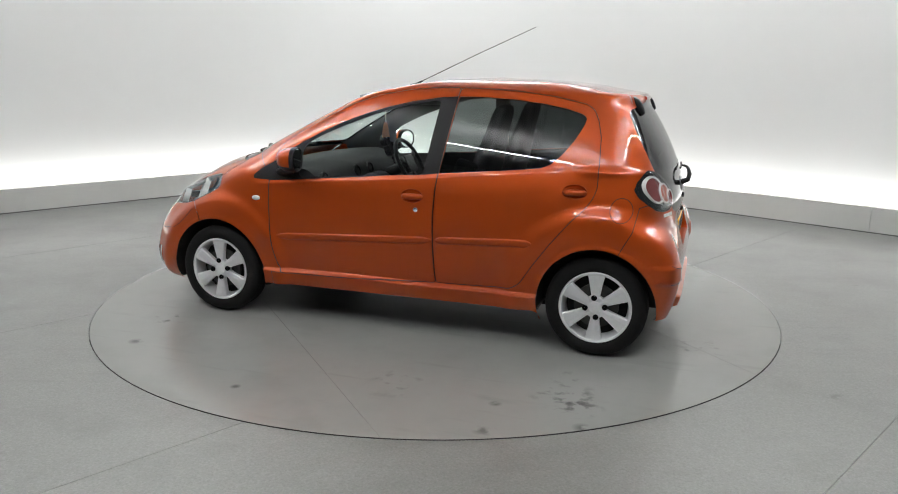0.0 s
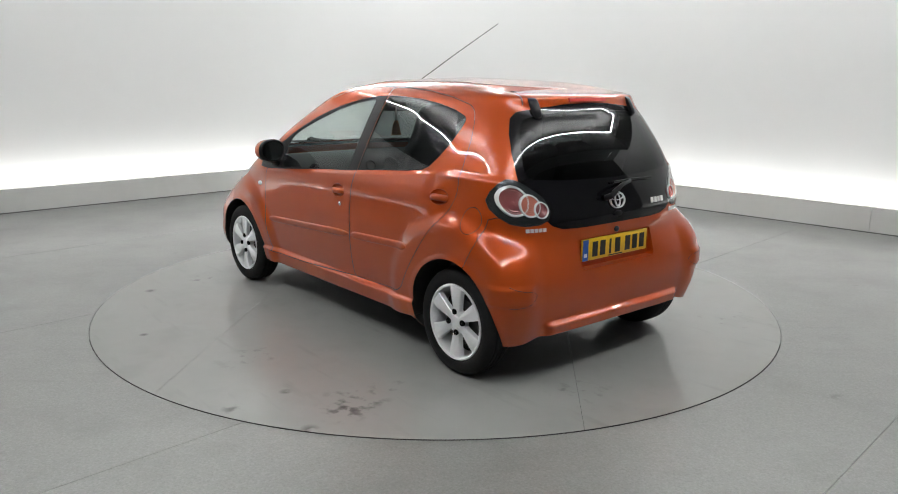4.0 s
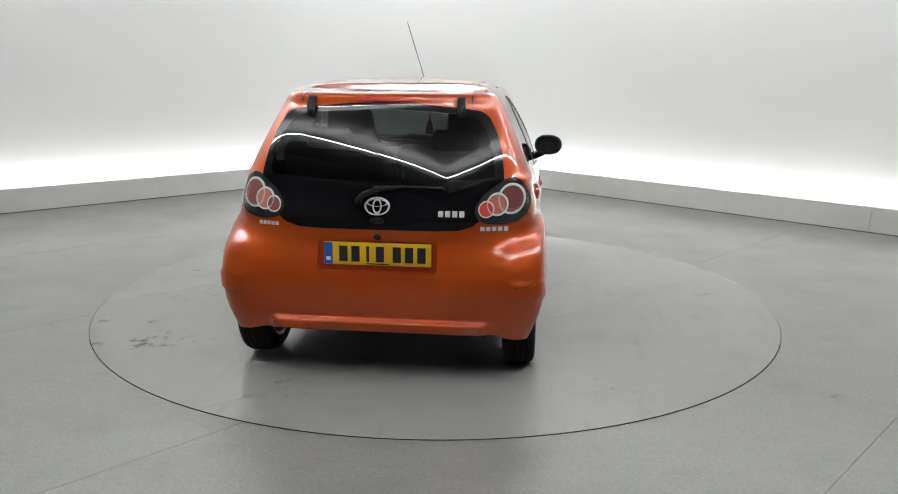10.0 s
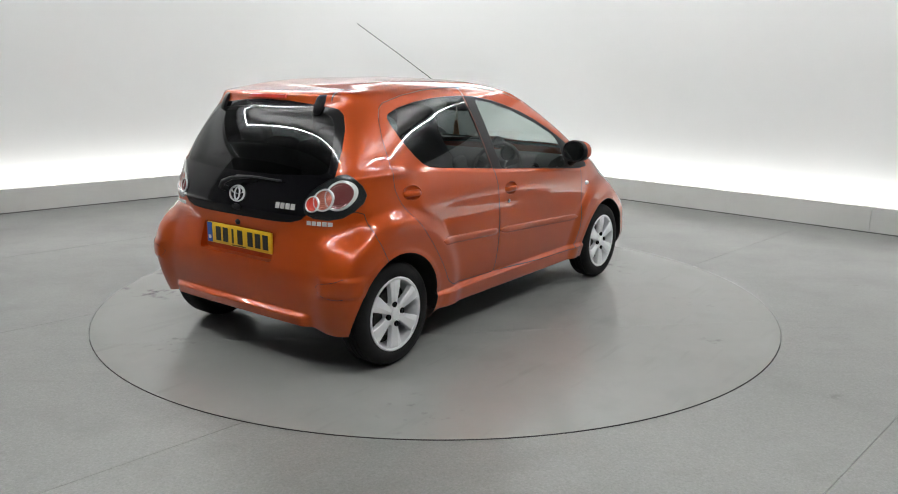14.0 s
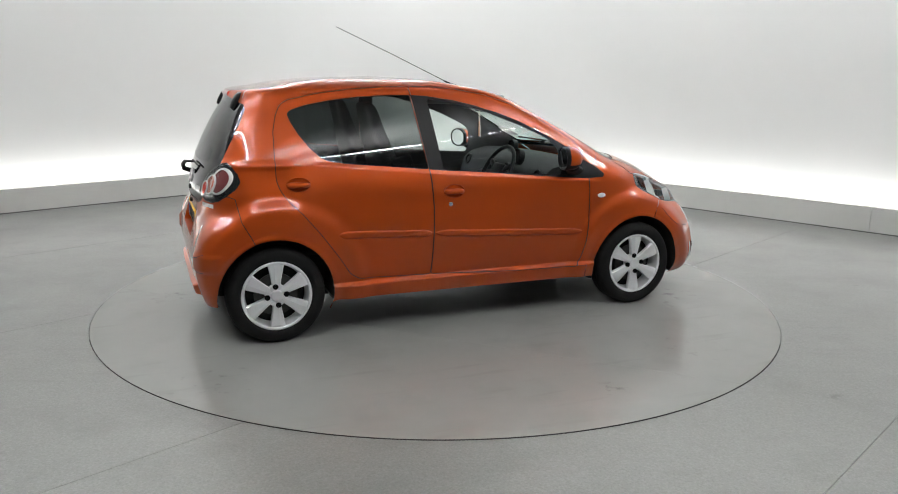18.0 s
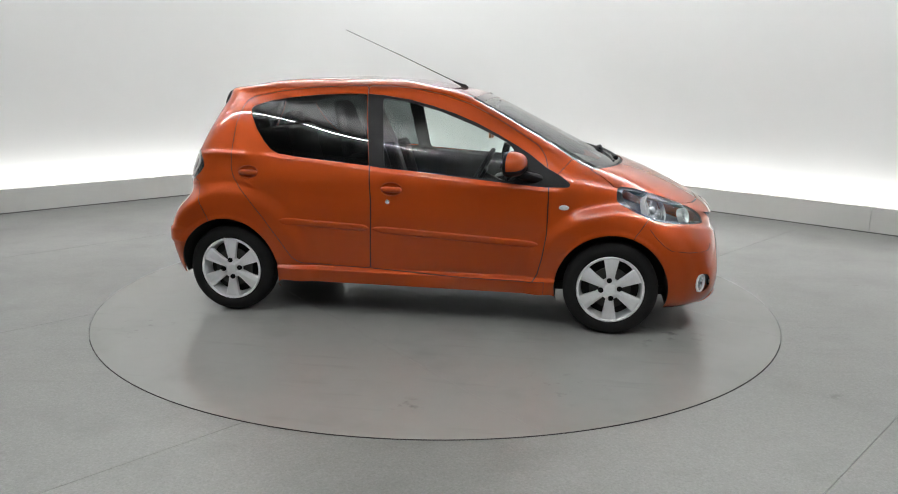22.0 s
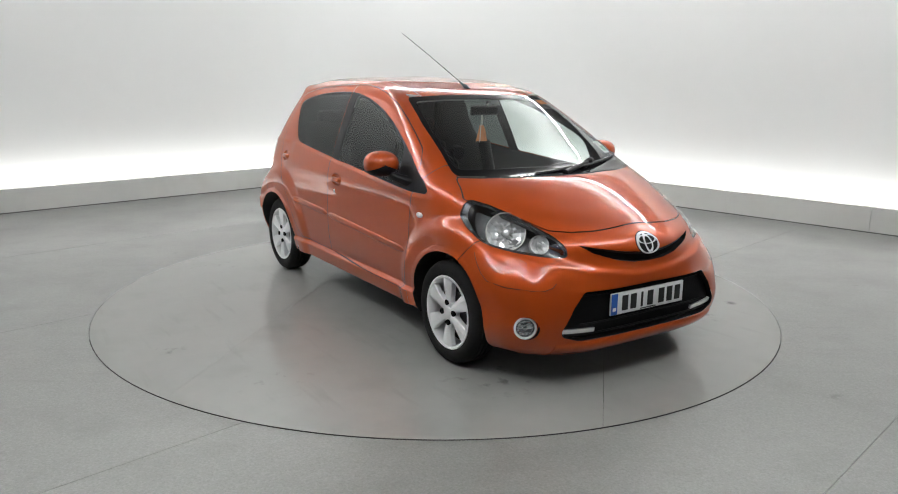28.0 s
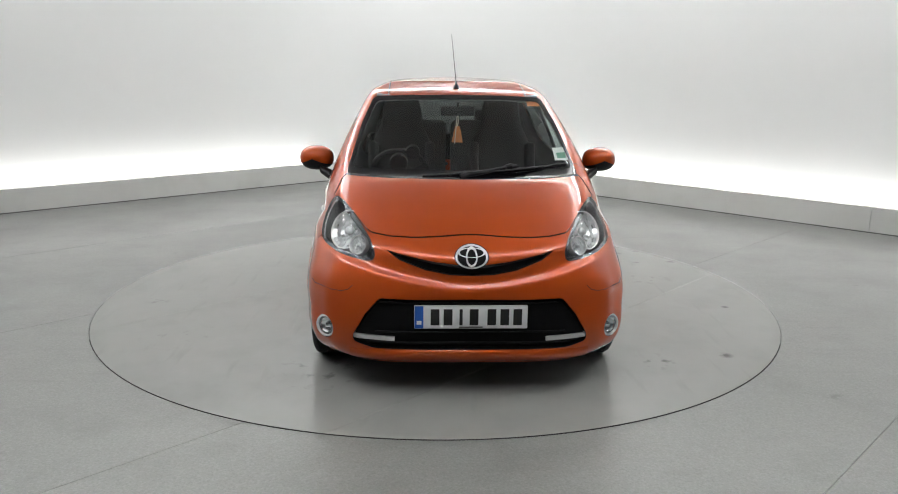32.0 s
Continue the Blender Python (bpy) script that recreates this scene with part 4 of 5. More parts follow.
def build_tail_lamp(car, faces, side, sign):
    lamp = skin("tail_light", faces, LAMP_DARK, car, "rear lamp of three ringed red circles in a dark surround", sink=.006, mirror=side)
    lens = skin("lens", faces, LENS, lamp, "clear lens", sink=-.004, mirror=side)
    lens.visible_shadow = False
    at = lambda yy, zz, o: Vector((1, sign, 1)) * tail_point(yy, zz, o)
    for k, (y, z, a, b, mat) in enumerate(((.632, .905, .066, .072, LAMP_SMOKE), (.566, .882, .052, .054, LAMP_AMBER), (.515, .860, .038, .040, LAMP_SMOKE if sign > 0 else LAMP_RED))):
        lift = -.003 + k * .004
        ring = part("ring", bowl(disc_on(at, y, z, [(a * 1.0, b * 1.0, lift - .004), (a * .97, b * .97, lift + .004), (a * .86, b * .86, lift + .004), (a * .83, b * .83, lift - .004)]), cap=False), RING_WHITE, lamp, "silver ring")
        part("lens_disc", bowl(disc_on(at, y, z, [(a * k, b * k, lift + (.0012 if n % 2 else -.0012)) for n, k in enumerate((.86, .80, .74, .67, .60, .52, .44, .35, .26, .16, .06))])), mat, ring, "red ribbed lens")


def build_arches(car):
    for hub, rx, rz, z0 in ((1.17, .325, .325, .272), (-1.17, .318, .325, .275)):
        for sign in (1, -1):
            bm, path = bmesh.new(), []
            for a in np.linspace(-.30, math.pi + .30, 48):
                x, z = hub + rx * math.cos(a), max(.19 if hub > 0 else .232, z0 + rz * math.sin(a))
                q = side_point(x, z)
                row = [q, q + Vector((0, -.012, 0)), Vector((hub + (x - hub) * 1.02, q.y - .03, z0 + (z - z0) * 1.03)), Vector((hub + (x - hub) * 1.03, .50, z0 + (z - z0) * 1.04))]
                path.append([Vector((v.x, v.y * sign, v.z)) for v in row])
            rows = [[bm.verts.new(v) for v in r] for r in path]
            for a, b in zip(rows, rows[1:]):
                for i in range(3):
                    bm.faces.new((a[i], a[i + 1], b[i + 1], b[i]))
            bm.faces.new([r[3] for r in rows])
            part("wheel_arch", bm, SEAM, car, "dark wheel well lining", sharp=50)


def build_underside(car):
    o = level(.17)
    bm = bmesh.new()
    ring = [(x * .985, y * .96) for x, y in o if -1.42 < x < 1.66 and y > .02]
    poly = ring + [(x, -y) for x, y in reversed(ring)]
    keep = [(x, math.copysign(min(abs(y), .52), y)) if abs(abs(x) - 1.17) < .36 else (x, y) for x, y in poly]
    slab(bm, keep, pose(0, 0, .19), .05)
    part("underbody", bm, BLACK_PLASTIC, car, smooth=False)
    bm = bmesh.new()
    tube(bm, [(-1.1, -.35, .2), (-1.3, -.38, .22), (-1.42, -.38, .22)], .022, 12)
    part("exhaust_pipe", bm, STEEL_DARK, car)
    bm = bmesh.new()
    tube(bm, [(-1.17, -.72, .26), (-1.17, .72, .26)], .035, 12)
    part("rear_axle", bm, STEEL_DARK, car)


def build_wheel(car, x, y):
    sign = 1 if y > 0 else -1
    wheel = new("wheel")
    wheel.parent = car
    wheel.location = (x, y, .2735)
    wheel.scale = (1.02, 1.02, 1.02)
    tagged(wheel, "silver six-spoke alloy wheel with a black tyre")
    m = pose(0, 0, 0, -90 * sign, 0, 0)        # local z points out of the car
    bm = bmesh.new()
    prof = [(.186, -.145), (.208, -.150), (.238, -.146), (.255, -.132), (.266, -.112), (.268, -.09)]
    for g in (-.078, -.052, -.026):
        prof += [(.268, g - .003), (.262, g - .002), (.262, g + .002), (.268, g + .003)]
    prof += [(.2665, -.012), (.258, .004), (.241, .014), (.222, .016), (.206, .014), (.193, .008), (.186, .0)]
    lathe(bm, prof, m, 64)
    part("tyre", bm, RUBBER, wheel, "black rubber tyre")
    bm = bmesh.new()
    lathe(bm, [(.192, .004), (.191, .010), (.185, .012), (.177, .008), (.173, -.004), (.163, -.06), (.167, -.14), (.188, -.145)], m, 64)
    rim = part("rim", bm, ALLOY, wheel)
    for k in range(6):
        bm = bmesh.new()
        t = m @ pose(0, 0, 0, 0, 0, 90 + 60 * k)
        path = []
        for r, w, h in ((.03, .019, .0), (.055, .0215, .002), (.085, .026, .005), (.115, .0315, .0075), (.145, .0375, .009), (.165, .042, .008), (.179, .0455, .005)):
            path.append([t @ Vector((r, v * w, h + dh)) for v, dh in ((-1, -.030), (-1, -.006), (-.88, -.002), (.25, .0035), (.88, -.001), (1, -.005), (1, -.030))])
        part("spoke", swept(bm, path, None), ALLOY, rim, sharp=6)
    bm = bmesh.new()
    lathe(bm, [(.062, -.03), (.060, -.004), (.052, .001), (.034, .001), (.031, .006), (.026, .008), (.012, .0085), (.0005, .0085)], m, 40)
    hub = part("hub", bm, ALLOY, rim)
    for k in range(4):
        bm = bmesh.new()
        lathe(bm, [(.0150, -.004), (.0150, .0075), (.0120, .0082), (.0115, .005), (.0075, .005), (.0070, .0072), (.0005, .0072)], m @ pose(.052 * math.cos(math.pi / 2 * k + .12), .052 * math.sin(math.pi / 2 * k + .12), .001), 12)
        part("bolt", bm, GRILLE_BLACK, rim, "dark wheel bolt")
    bm = bmesh.new()
    lathe(bm, [(.0005, -.035), (.118, -.035), (.118, -.05), (.06, -.05), (.06, -.07)], m, 48)
    part("brake_disc", bm, STEEL_DARK, wheel, "dull steel brake disc")
    bm = bmesh.new()
    lathe(bm, [(.0005, -.075), (.168, -.075)], m, 32)
    part("backplate", bm, SEAM, wheel)


def plate(parent, at, y0, y1, z0, z1, mat, tail):
    """A number plate: its face, blue band and dark bars in place of the writing."""
    c = at(0, (z0 + z1) / 2, 0)
    depth = .012
    x = c.x
    s = -1 if tail else 1
    bm = bmesh.new()
    box(bm, pose(x, (y0 + y1) / 2, (z0 + z1) / 2), (depth, y1 - y0, z1 - z0), .004)
    ob = part("number_plate", bm, mat, parent, "yellow number plate" if tail else "white number plate")
    # blue band at the reader's left
    left = y1 if tail else y0
    way = -1 if tail else 1
    px = x + s * (depth / 2 + .001)
    bm = bmesh.new()
    box(bm, pose(px, left + way * .022, (z0 + z1) / 2), (.002, .04, z1 - z0 - .006))
    part("blue_band", bm, PLATE_BLUE, ob, "blue band")
    bm = bmesh.new()
    box(bm, pose(px + s * .001, left + way * .022, z0 + .03), (.002, .022, .018))
    part("mark", bm, PLATE_WHITE, ob, "white mark")
    for k in range(7):
        yy = left + way * (.095 + k * .0595 + (.022 if k > 3 else 0))
        bm = bmesh.new()
        box(bm, pose(px, yy, (z0 + z1) / 2), (.002, .040 if k != 2 else .014, .076))
        part("bar", bm, PLATE_BLACK, ob, "dark bar")
    bm = bmesh.new()
    box(bm, pose(px, (y0 + y1) / 2, z0 + .008), (.002, .11, .005))
    part("bar", bm, PLATE_BLACK, ob, "thin dark line")
    return ob


def oval_badge(parent, at, y, z, a, b, mat):
    """A plain oval badge: a ring with two smaller rings crossing in it."""
    bm = bmesh.new()
    for ry, rz, oy, oz, w in ((a, b, 0, 0, .16), (a * .36, b * .86, 0, 0, .30), (a * .84, b * .40, 0, b * .36, .17)):
        rows = disc_on(at, y + oy, z + oz, [(ry, rz, .002), (ry * (1 - w * .3), rz * (1 - w * .3), .009), (ry * (1 - w * .8), rz * (1 - w * .8), .009), (ry * (1 - w), rz * (1 - w), .002)], 40)
        vs = [[bm.verts.new(v) for v in r] for r in rows]
        for p, q in zip(vs, vs[1:]):
            for i in range(40):
                bm.faces.new((p[i], p[(i + 1) % 40], q[(i + 1) % 40], q[i]))
    return part("badge", bm, mat, parent, "oval silver badge")


def opening_edge(parent, ring, depth, mat):
    """The turned-in wall round an opening in the nose."""
    bm = bmesh.new()
    rows = [[bm.verts.new(nose_point(y, z, o)) for o in (0.0, -.006, -depth)] for y, z in ring]
    for a, b in zip(rows, rows[1:] + rows[:1]):
        for i in range(2):
            bm.faces.new((a[i], a[i + 1], b[i + 1], b[i]))
    return part("opening_edge", bm, mat, parent)


def build_nose(bumper):
    opening_edge(bumper, SLIT, .03, GRILLE_BLACK)
    opening_edge(bumper, LOW_GRILLE, .045, GRILLE_BLACK)
    plate(bumper, lambda y, z, o: Vector((1.815, 0, 0)), -.26, .26, .342, .453, PLATE_WHITE, False)
    bm = bmesh.new()
    rows = disc_on(nose_point, 0, .673, [(.079, .053, -.02), (.079, .053, .002), (.072, .048, .004), (.05, .033, .004), (.02, .014, .004)])
    part("badge_plinth", bowl(rows), GRILLE_BLACK, bumper, "black oval behind the badge")
    oval_badge(bumper, nose_point, 0, .673, .076, .051, SILVER_PAINT)
    # mesh bars in the lower grille
    for z in (.272, .325, .462):
        bm = bmesh.new()
        w = .51 if z < .32 else .46
        tube(bm, [nose_point(y, z, -.018) for y in np.linspace(-w + .02, w - .02, 25)], .0045, 6)
        part("grille_bar", bm, GRILLE_BLACK, bumper)
    bm = bmesh.new()
    tube(bm, [nose_point(y, .625 - .0 + .05 * (abs(y) / .33) ** 1.5, -.012) for y in np.linspace(-.32, .32, 25)], .006, 6)
    part("grille_bar", bm, BLACK_PLASTIC, bumper)
    for sign in (1, -1):
        bm, path = bmesh.new(), []
        for t in np.linspace(0, 1, 14):
            y, z = .350 + .195 * t, .288 + .008 * t
            path.append([Vector((1, sign, 1)) * nose_point(y, z + dz, o) for dz, o in ((-.010, -.04), (-.010, -.018), (.010, -.018), (.010, -.04))])
        part("running_light", swept(bm, path, None), REFLECTOR, bumper, "slim clear running light")
        build_fog_lamp(bumper, sign)
    # lower lip
    bm, path = bmesh.new(), []
    for y in np.linspace(-.56, .56, 41):
        e = 1 - (abs(y) / .56) ** 6 * .6
        path.append([nose_point(y, z, o * e) for z, o in ((.163, -.03), (.168, .004), (.184, .016), (.208, .018), (.228, .011), (.240, -.004))])
    part("lower_lip", swept(bm, path, None), PAINT, bumper, sharp=50)
    # dark tubes draw the shaded line of the corner's step
    for sign in (1, -1):
        bm = bmesh.new()
        ends = [side_point(1.375, .632), side_point(1.41, .588), side_point(1.455, .545), side_point(1.50, .516)]
        line = [(.735, .502), (.70, .497), (.65, .494), (.60, .496), (.565, .508), (.545, .527)]
        tube(bm, [Vector((1, sign, 1)) * v for v in ends + [nose_point(y, z, .0) for y, z in line]], .0018, 6)
        part("crease", bm, SEAM, bumper, "fine dark line drawn for the shade of a bumper crease")


def build_tail(car, bumper, hatch):
    plate(bumper, lambda y, z, o: Vector((-1.541, 0, 0)), -.26, .26, .580, .691, PLATE_YELLOW, True)
    bm = bmesh.new()
    bmesh.ops.create_uvsphere(bm, u_segments=16, v_segments=10, radius=1, matrix=Matrix.Translation(tail_point(-.0, .719)) @ Matrix.Diagonal((.012, .019, .015, 1)))
    part("tailgate_button", bm, BLACK_PLASTIC, bumper, "round black release button")
    oval_badge(hatch, tail_point, 0, .868, .062, .043, SILVER_PAINT)
    for y0, y1, z0, h, ob, mat in ((.597, .487, .766, .017, bumper, RING_WHITE), (-.487, -.625, .768, .020, bumper, RING_WHITE), (-.288, -.42, .838, .028, hatch, RING_WHITE)):
        count = 4 if ob is hatch else 5
        for k in range(count):
            bm, path = bmesh.new(), []
            for t in np.linspace((k + .08) / count, (k + .80) / count, 3):
                y = y0 + (y1 - y0) * t
                path.append([tail_point(y, z0 + dz * h, o) for dz, o in ((-.5, 0), (-.5, .004), (.5, .004), (.5, 0))])
            part("badge_bar", swept(bm, path, None), mat, ob, "small silver bar")
    # dark tubes draw the shaded edge round the corner pads
    for sign in (1, -1):
        bm = bmesh.new()
        line = [(.76, .535), (.735, .522), (.70, .513), (.66, .506), (.63, .498), (.612, .482), (.625, .462), (.66, .445), (.70, .434), (.735, .432), (.76, .436)]
        tube(bm, [Vector((1, sign, 1)) * tail_point(y, z, .0) for y, z in line], .0018, 6)
        part("crease", bm, SEAM, bumper, "fine dark line drawn for the shade of a bumper crease")
    part("tailgate_catch", bowl(disc_on(tail_point, 0, .80, [(.034, .016, 0), (.032, .014, .006), (.02, .009, .008), (.006, .003, .008)])), BLACK_PLASTIC, hatch, "small black catch below the badge")
    # high brake light, hinges, wiper, bump corners
    bm, path = bmesh.new(), []
    for y in np.linspace(-.142, .142, 21):
        path.append([tail_point(y, z, o) for z, o in ((1.349, -.004), (1.352, .010), (1.368, .010), (1.372, -.004))])
    part("brake_light", swept(bm, path, None), LAMP_RED, car, "red high brake light strip")
    for sign in (1, -1):
        bm, path = bmesh.new(), []
        for z, w, o in ((1.275, .012, .003), (1.285, .017, .018), (1.31, .020, .026), (1.335, .021, .026), (1.358, .021, .018), (1.372, .021, .0)):
            c = sign * .372
            path.append([tail_point(c + d * w, z, oo) for d, oo in ((-1, -.004), (-1, o * .8), (-.6, o), (.6, o), (1, o * .8), (1, -.004))])
        part("hinge", swept(bm, path, None), BLACK_PLASTIC, hatch, "black tailgate hinge", sharp=60)
    bm = bmesh.new()
    pts = [tail_point(.09, .885, .004), tail_point(.085, .90, .045), tail_point(.06, .928, .060), tail_point(0, .952, .058), tail_point(-.08, .960, .044), tail_point(-.115, .961, .018)]
    tube(bm, pts, [.016, .015, .013, .010, .008, .006], 10)
    wiper = part("rear_wiper", bm, BLACK_PLASTIC, hatch, "black rear wiper")
    bm = bmesh.new()
    tube(bm, [tail_point(y, .962 - .03 * abs(y + .13), .014) for y in np.linspace(.02, -.31, 9)], .006, 8)
    part("blade", bm, BLACK_PLASTIC, wiper)


def build_roof_bits(car):
    mast = new("antenna")
    mast.parent = car
    tagged(mast, "thin black roof aerial on a small foot")
    bm = bmesh.new()
    tube(bm, [(.20, 0, 1.385), (.185, 0, 1.404), (.155, 0, 1.417), (.11, 0, 1.438)], [.020, .016, .008, .005], 12)
    part("foot", bm, BLACK_PLASTIC, mast)
    bm = bmesh.new()
    tube(bm, [(.12, 0, 1.434), (-.25, 0, 1.602), (-.622, 0, 1.764)], [.0028, .0022, .0018], 8)
    part("rod", bm, BLACK_PLASTIC, mast)
    # front wiper: one arm from the foot of the screen, the long blade lying across it
    bm = bmesh.new()
    tube(bm, [nose_point(-.02, .958, .006), nose_point(.03, .972, .030), nose_point(.13, .985, .036), nose_point(.25, 1.004, .034)], [.018, .015, .011, .008], 10)
    wiper = part("windscreen_wiper", bm, BLACK_PLASTIC, car, "black windscreen wiper")
    line = lambda y: .962 + .045 * (y + .22) / .79
    bm = bmesh.new()
    tube(bm, [nose_point(y, line(y), .010) for y in np.linspace(-.22, .57, 19)], .0065, 8)
    part("blade", bm, BLACK_PLASTIC, wiper)
    bm = bmesh.new()
    tube(bm, [nose_point(y, line(y), .012 + .020 * (1 - ((y - .2) / .3) ** 2)) for y in np.linspace(-.1, .5, 15)], .005, 6)
    part("bridge", bm, BLACK_PLASTIC, wiper)
    bm = bmesh.new()
    tube(bm, [nose_point(.215, 1.0, .028), nose_point(.25, 1.003, .036), nose_point(.285, 1.004, .028)], [.010, .019, .010], 10)
    part("joint", bm, BLACK_PLASTIC, wiper)
    bm, path = bmesh.new(), []
    for y in np.linspace(-.63, .63, 31):
        path.append([nose_point(y, z, o) for z, o in ((.946, -.03), (.949, .0005), (.953, .002), (.957, .001), (.960, -.01))])
    part("cowl", swept(bm, path, None), BLACK_PLASTIC, car, "black cowl below the windscreen")


def seat(car, x, y, width, name="front_seat"):
    """A bucket seat whose backrest runs up into the headrest."""
    bm = bmesh.new()
    box(bm, pose(x, y, .52, 0, -6, 0), (.50, width, .16), .05, 4)
    ob = part(name, bm, CLOTH, car, "dark grey cloth seat", sharp=60)
    bm, path = bmesh.new(), []
    for z, w, d in ((.56, .42, .10), (.60, .45, .14), (.75, .47, .14), (.92, .46, .13), (1.02, .40, .12), (1.10, .32, .11), (1.16, .285, .10), (1.25, .27, .09), (1.295, .24, .075), (1.31, .16, .04)):
        cx = x - .22 - (z - .56) * .30
        path.append([Vector((cx + d / 2 * math.copysign(abs(math.cos(a)) ** .6, math.cos(a)), y + w / 2 * math.copysign(abs(math.sin(a)) ** .6, math.sin(a)), z)) for a in np.linspace(0, 2 * math.pi, 25)])
    part("backrest", swept(bm, path, None), CLOTH, ob, sharp=60)
    for d in (-1, 1):
        bm = bmesh.new()
        box(bm, pose(x - .23, y + d * width * .42, .80, 0, -17, 0), (.14, .07, .42), .03, 3)
        part("side_bolster", bm, CLOTH, ob, sharp=60)
    return ob


def build_cabin(car):
    seat(car, -.10, .36, .48)
    seat(car, -.10, -.36, .48)
    for y in (.3, -.3):
        bm = bmesh.new()
        box(bm, pose(-.78, y, .52), (.46, .58, .16), .05, 3)
        ob = part("rear_seat", bm, CLOTH, car, "dark grey cloth rear seat", sharp=60)
        bm = bmesh.new()
        box(bm, pose(-1.05, y, .84, 0, -14, 0), (.13, .56, .58), .05, 3)
        part("backrest", bm, CLOTH, ob, sharp=60)
        bm = bmesh.new()
        box(bm, pose(-1.13, y * 1.1, 1.14, 0, -10, 0), (.08, .24, .13), .035, 3)
        part("headrest", bm, CLOTH, ob, sharp=60)
    bm, path = bmesh.new(), []
    for y in np.linspace(-.64, .64, 25):
        b = .06 * (1 - (abs(y) / .64) ** 4)
        path.append([Vector((x, y, z)) for x, z in ((.52, .5), (.50, .74), (.54, .86), (.60, .905), (.72, .935), (.84, .93), (.97 + b, .915), (1.04 + b, .90), (1.0, .5))])
    dash = part("dashboard", swept(bm, path, None), TRIM_GREY, car, "grey plastic dashboard", sharp=50)
    for y in (-.55, .55, -.1, .1):
        bm = bmesh.new()
        lathe(bm, [(.042, -.01), (.042, .006), (.034, .008), (.03, -.004), (.0005, -.004)], pose(.535, y, .85, 0, -70, 0), 24)
        part("air_vent", bm, BLACK_PLASTIC, dash)
    bm = bmesh.new()
    box(bm, pose(.47, 0, .66, 0, -12, 0), (.10, .26, .34), .03, 3)
    part("console", bm, BLACK_PLASTIC, dash)
    bm = bmesh.new()
    box(bm, pose(-.15, 0, .36), (1.3, .22, .22), .03)
    part("tunnel", bm, TRIM_GREY, car)
    # steering wheel and rev counter on the right
    m = pose(.34, -.36, .86, 0, -62, 0)
    bm = bmesh.new()
    lathe(bm, [(.183 + .014 * math.cos(a), .014 * math.sin(a)) for a in np.linspace(0, 2 * math.pi, 13)[:-1]], m, 40, close=True)
    wheel = part("steering_wheel", bm, BLACK_PLASTIC, car, "black steering wheel")
    bm = bmesh.new()
    box(bm, m @ pose(0, 0, -.01), (.13, .15, .04), .015, 3)
    for a in (0, 115, 245):
        box(bm, m @ pose(0, 0, 0, 0, 0, a) @ pose(-.12, 0, -.005), (.14, .035, .015), .005)
    part("hub", bm, BLACK_PLASTIC, wheel)
    bm = bmesh.new()
    tube(bm, [(.36, -.36, .85), (.56, -.36, .76)], .04, 12)
    part("column", bm, BLACK_PLASTIC, wheel)
    for y, z, r in ((-.36, .955, .055), (-.275, 1.02, .042)):
        bm = bmesh.new()
        lathe(bm, [(.0005, -.02), (r * .96, -.02), (r, -.015), (r, .02), (r * .9, .022), (r * .88, .005), (.0005, .005)], pose(.50, y, z, 0, -78, 0), 28)
        part("gauge", bm, BLACK_PLASTIC, dash, "round black dial")
    bm = bmesh.new()
    box(bm, pose(.395, 0, 1.262, 0, 8, 0), (.025, .21, .062), .012, 3)
    mirror = part("inside_mirror", bm, BLACK_PLASTIC, car, "black inside mirror")
    bm = bmesh.new()
    tube(bm, [(.40, 0, 1.28), (.43, 0, 1.315)], .008, 8)
    part("stalk", bm, BLACK_PLASTIC, mirror)
    for y in (.33, -.33):
        bm = bmesh.new()
        box(bm, pose(.24, y, 1.362, 0, 10, 0), (.16, .34, .012), .005)
        part("sun_visor", bm, HEADLINER, car, "pale sun visor")
    # stickers on the screen
    for y, z, w, h, mat in ((.555, 1.052, .085, .060, WHITE_PRINT), (.557, 1.045, .055, .026, GREEN_PRINT), (.468, 1.309, .09, .026, TAG_ORANGE)):
        bm, path = bmesh.new(), []
        for t in np.linspace(-1, 1, 5):
            path.append([nose_point(y + t * w / 2, z + dz * h / 2, -.006 + (.0015 if mat is GREEN_PRINT else 0)) for dz in (-1, 0, 1)])
        part("sticker", swept(bm, path, None), mat, car, "small paper sticker")


CAR = build_car()


def build_freshener():
    """A cord with a small card, hung from the inside mirror."""
    thing = tagged(new("air_freshener"), "orange card air freshener on a pale cord", "air freshener")
    bm = bmesh.new()
    tube(bm, [(.372, .0, 1.262), (.372, .006, 1.20), (.372, 0, 1.165)], .003, 6)
    tube(bm, [(.372, .0, 1.262), (.374, -.012, 1.12), (.374, -.016, 1.06)], .003, 6)
    part("cord", bm, STRING, thing)
    bm = bmesh.new()
    slab(bm, [(-.036, -.05), (.036, -.05), (.024, .02), (.012, .05), (-.012, .05), (-.022, .015)], pose(.370, 0, 1.118, 90, 0, 70), .004)
    part("card", bm, TAG_ORANGE, thing)
    return thing


FRESHENER = build_freshener()


# ---- what turns ----
HEADING = curve([0, 3.5, 9, 14.5, 20, 25.5, 32], [-160.12, -132.88, -90.89, -48.62, -5.44, 37.58, 88.43])


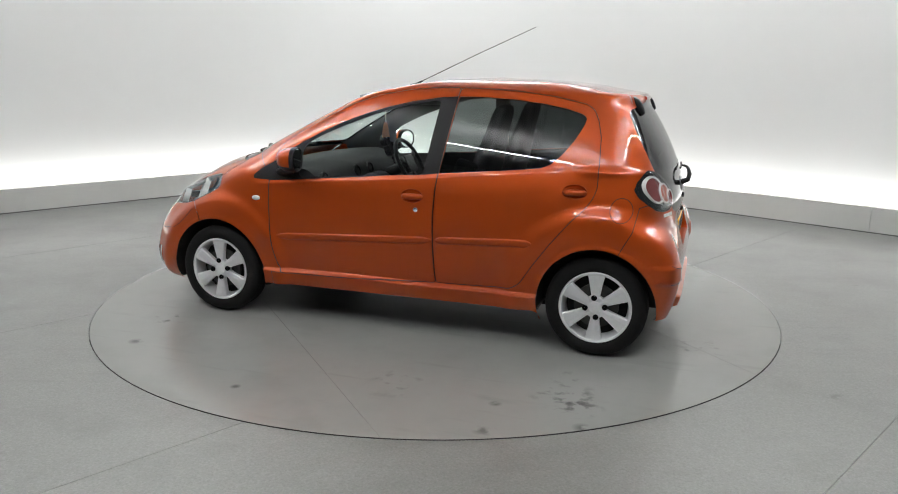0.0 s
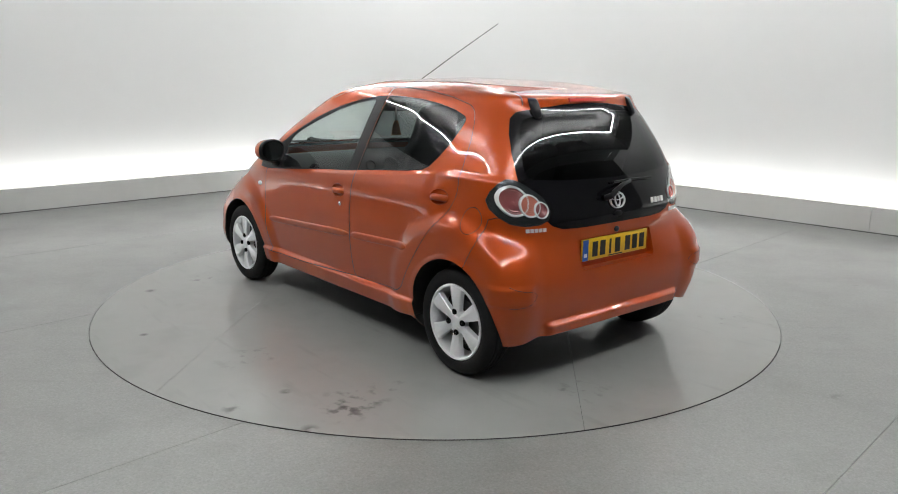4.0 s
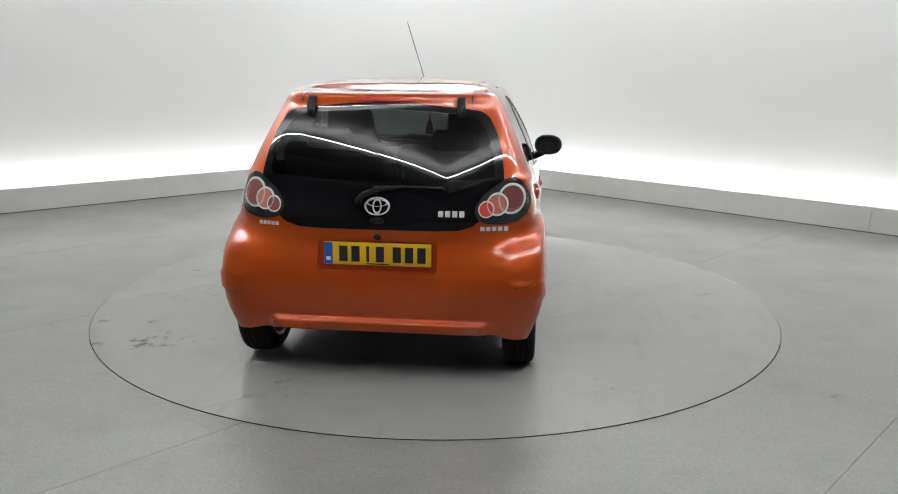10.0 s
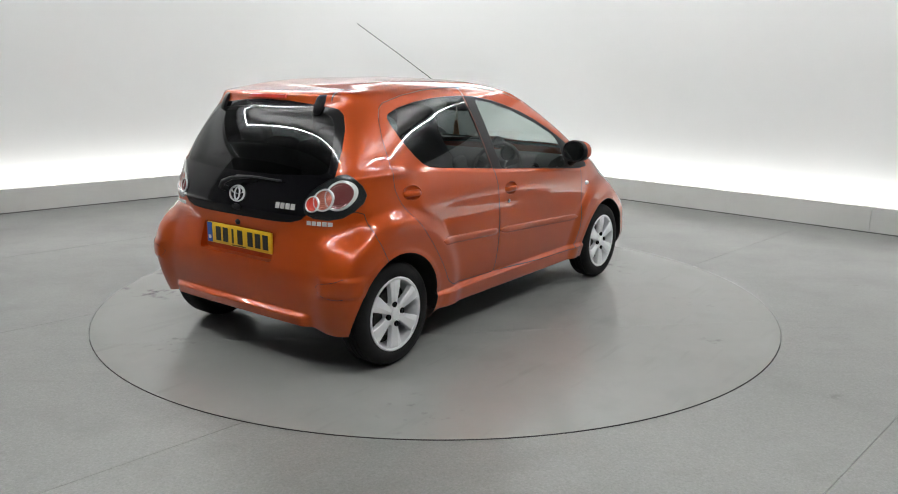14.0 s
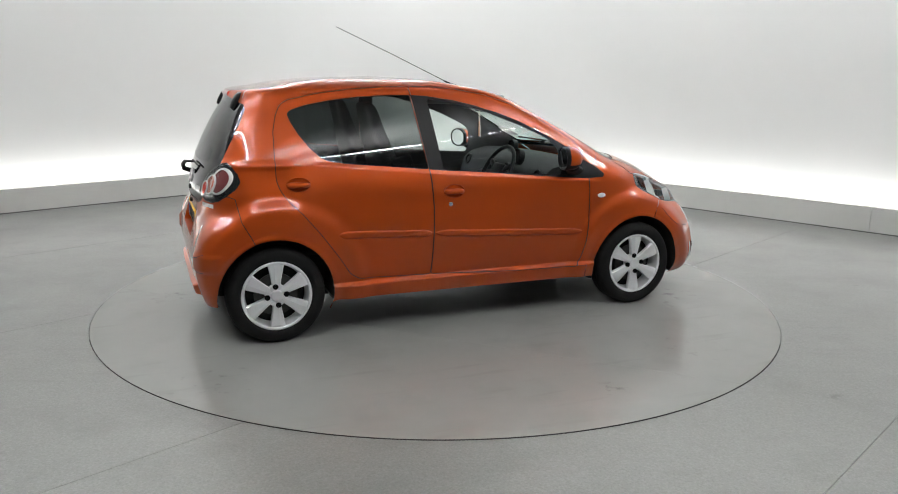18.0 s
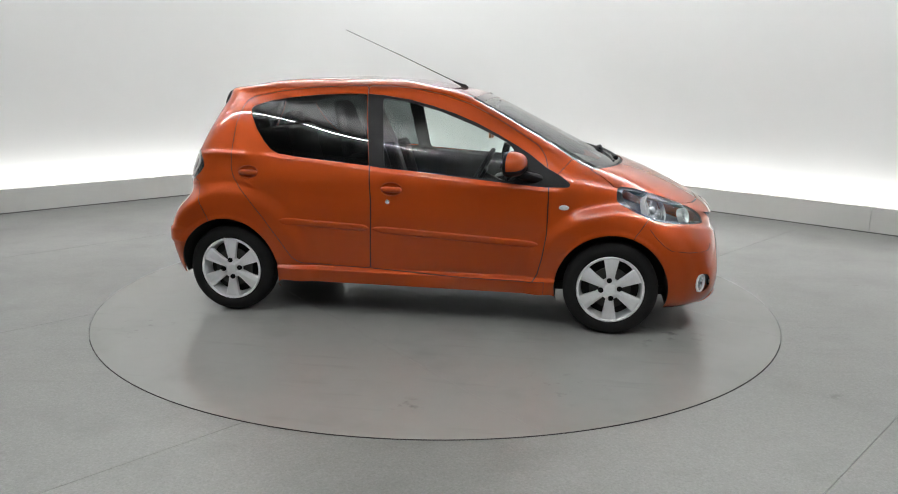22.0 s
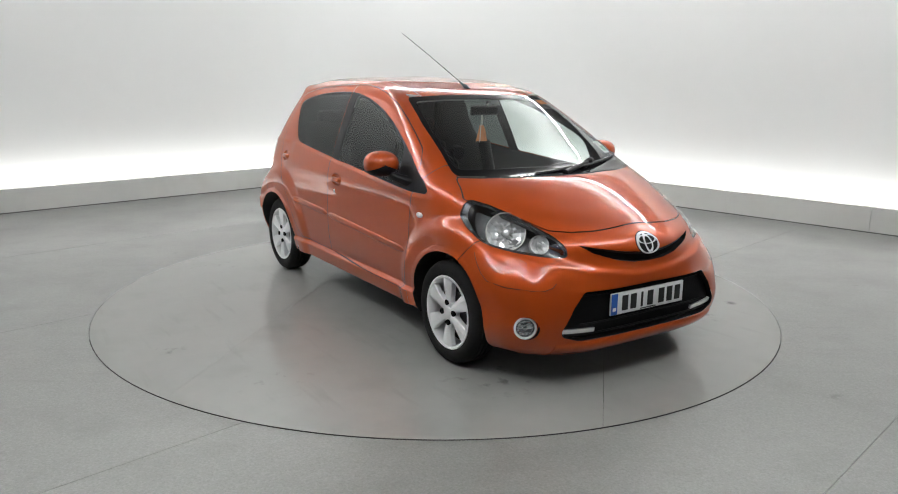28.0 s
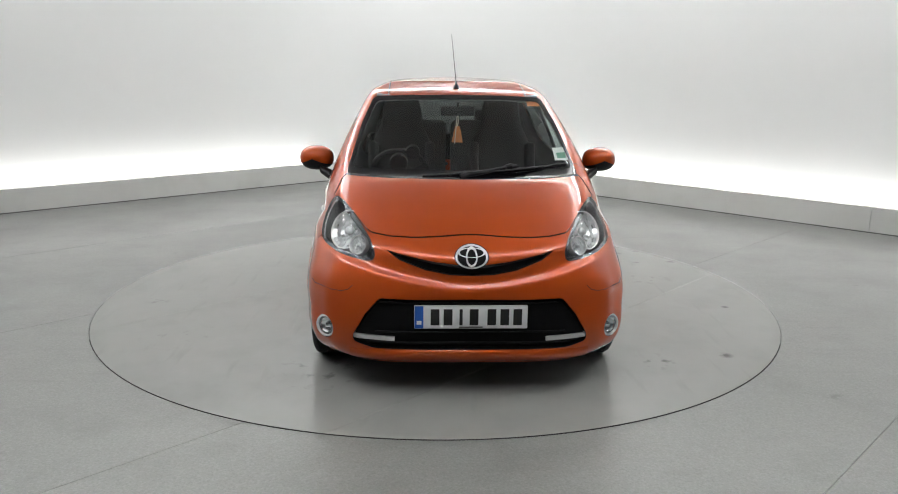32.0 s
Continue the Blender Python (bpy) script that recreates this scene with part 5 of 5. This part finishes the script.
def motions():
    """The table, the car and what hangs in it turn together about the axis."""
    rows, table_rows = [], []
    for i in range(33):
        a = -float(HEADING(i))
        turn = pose(0, 0, 0, 0, 0, a)
        table_rows.append((float(i), turn))
        rows.append((float(i), turn @ pose(-.034, .105, 0)))
    walk(bpy.data.objects["turntable"], table_rows)
    walk(CAR, rows)
    walk(FRESHENER, rows)


motions()
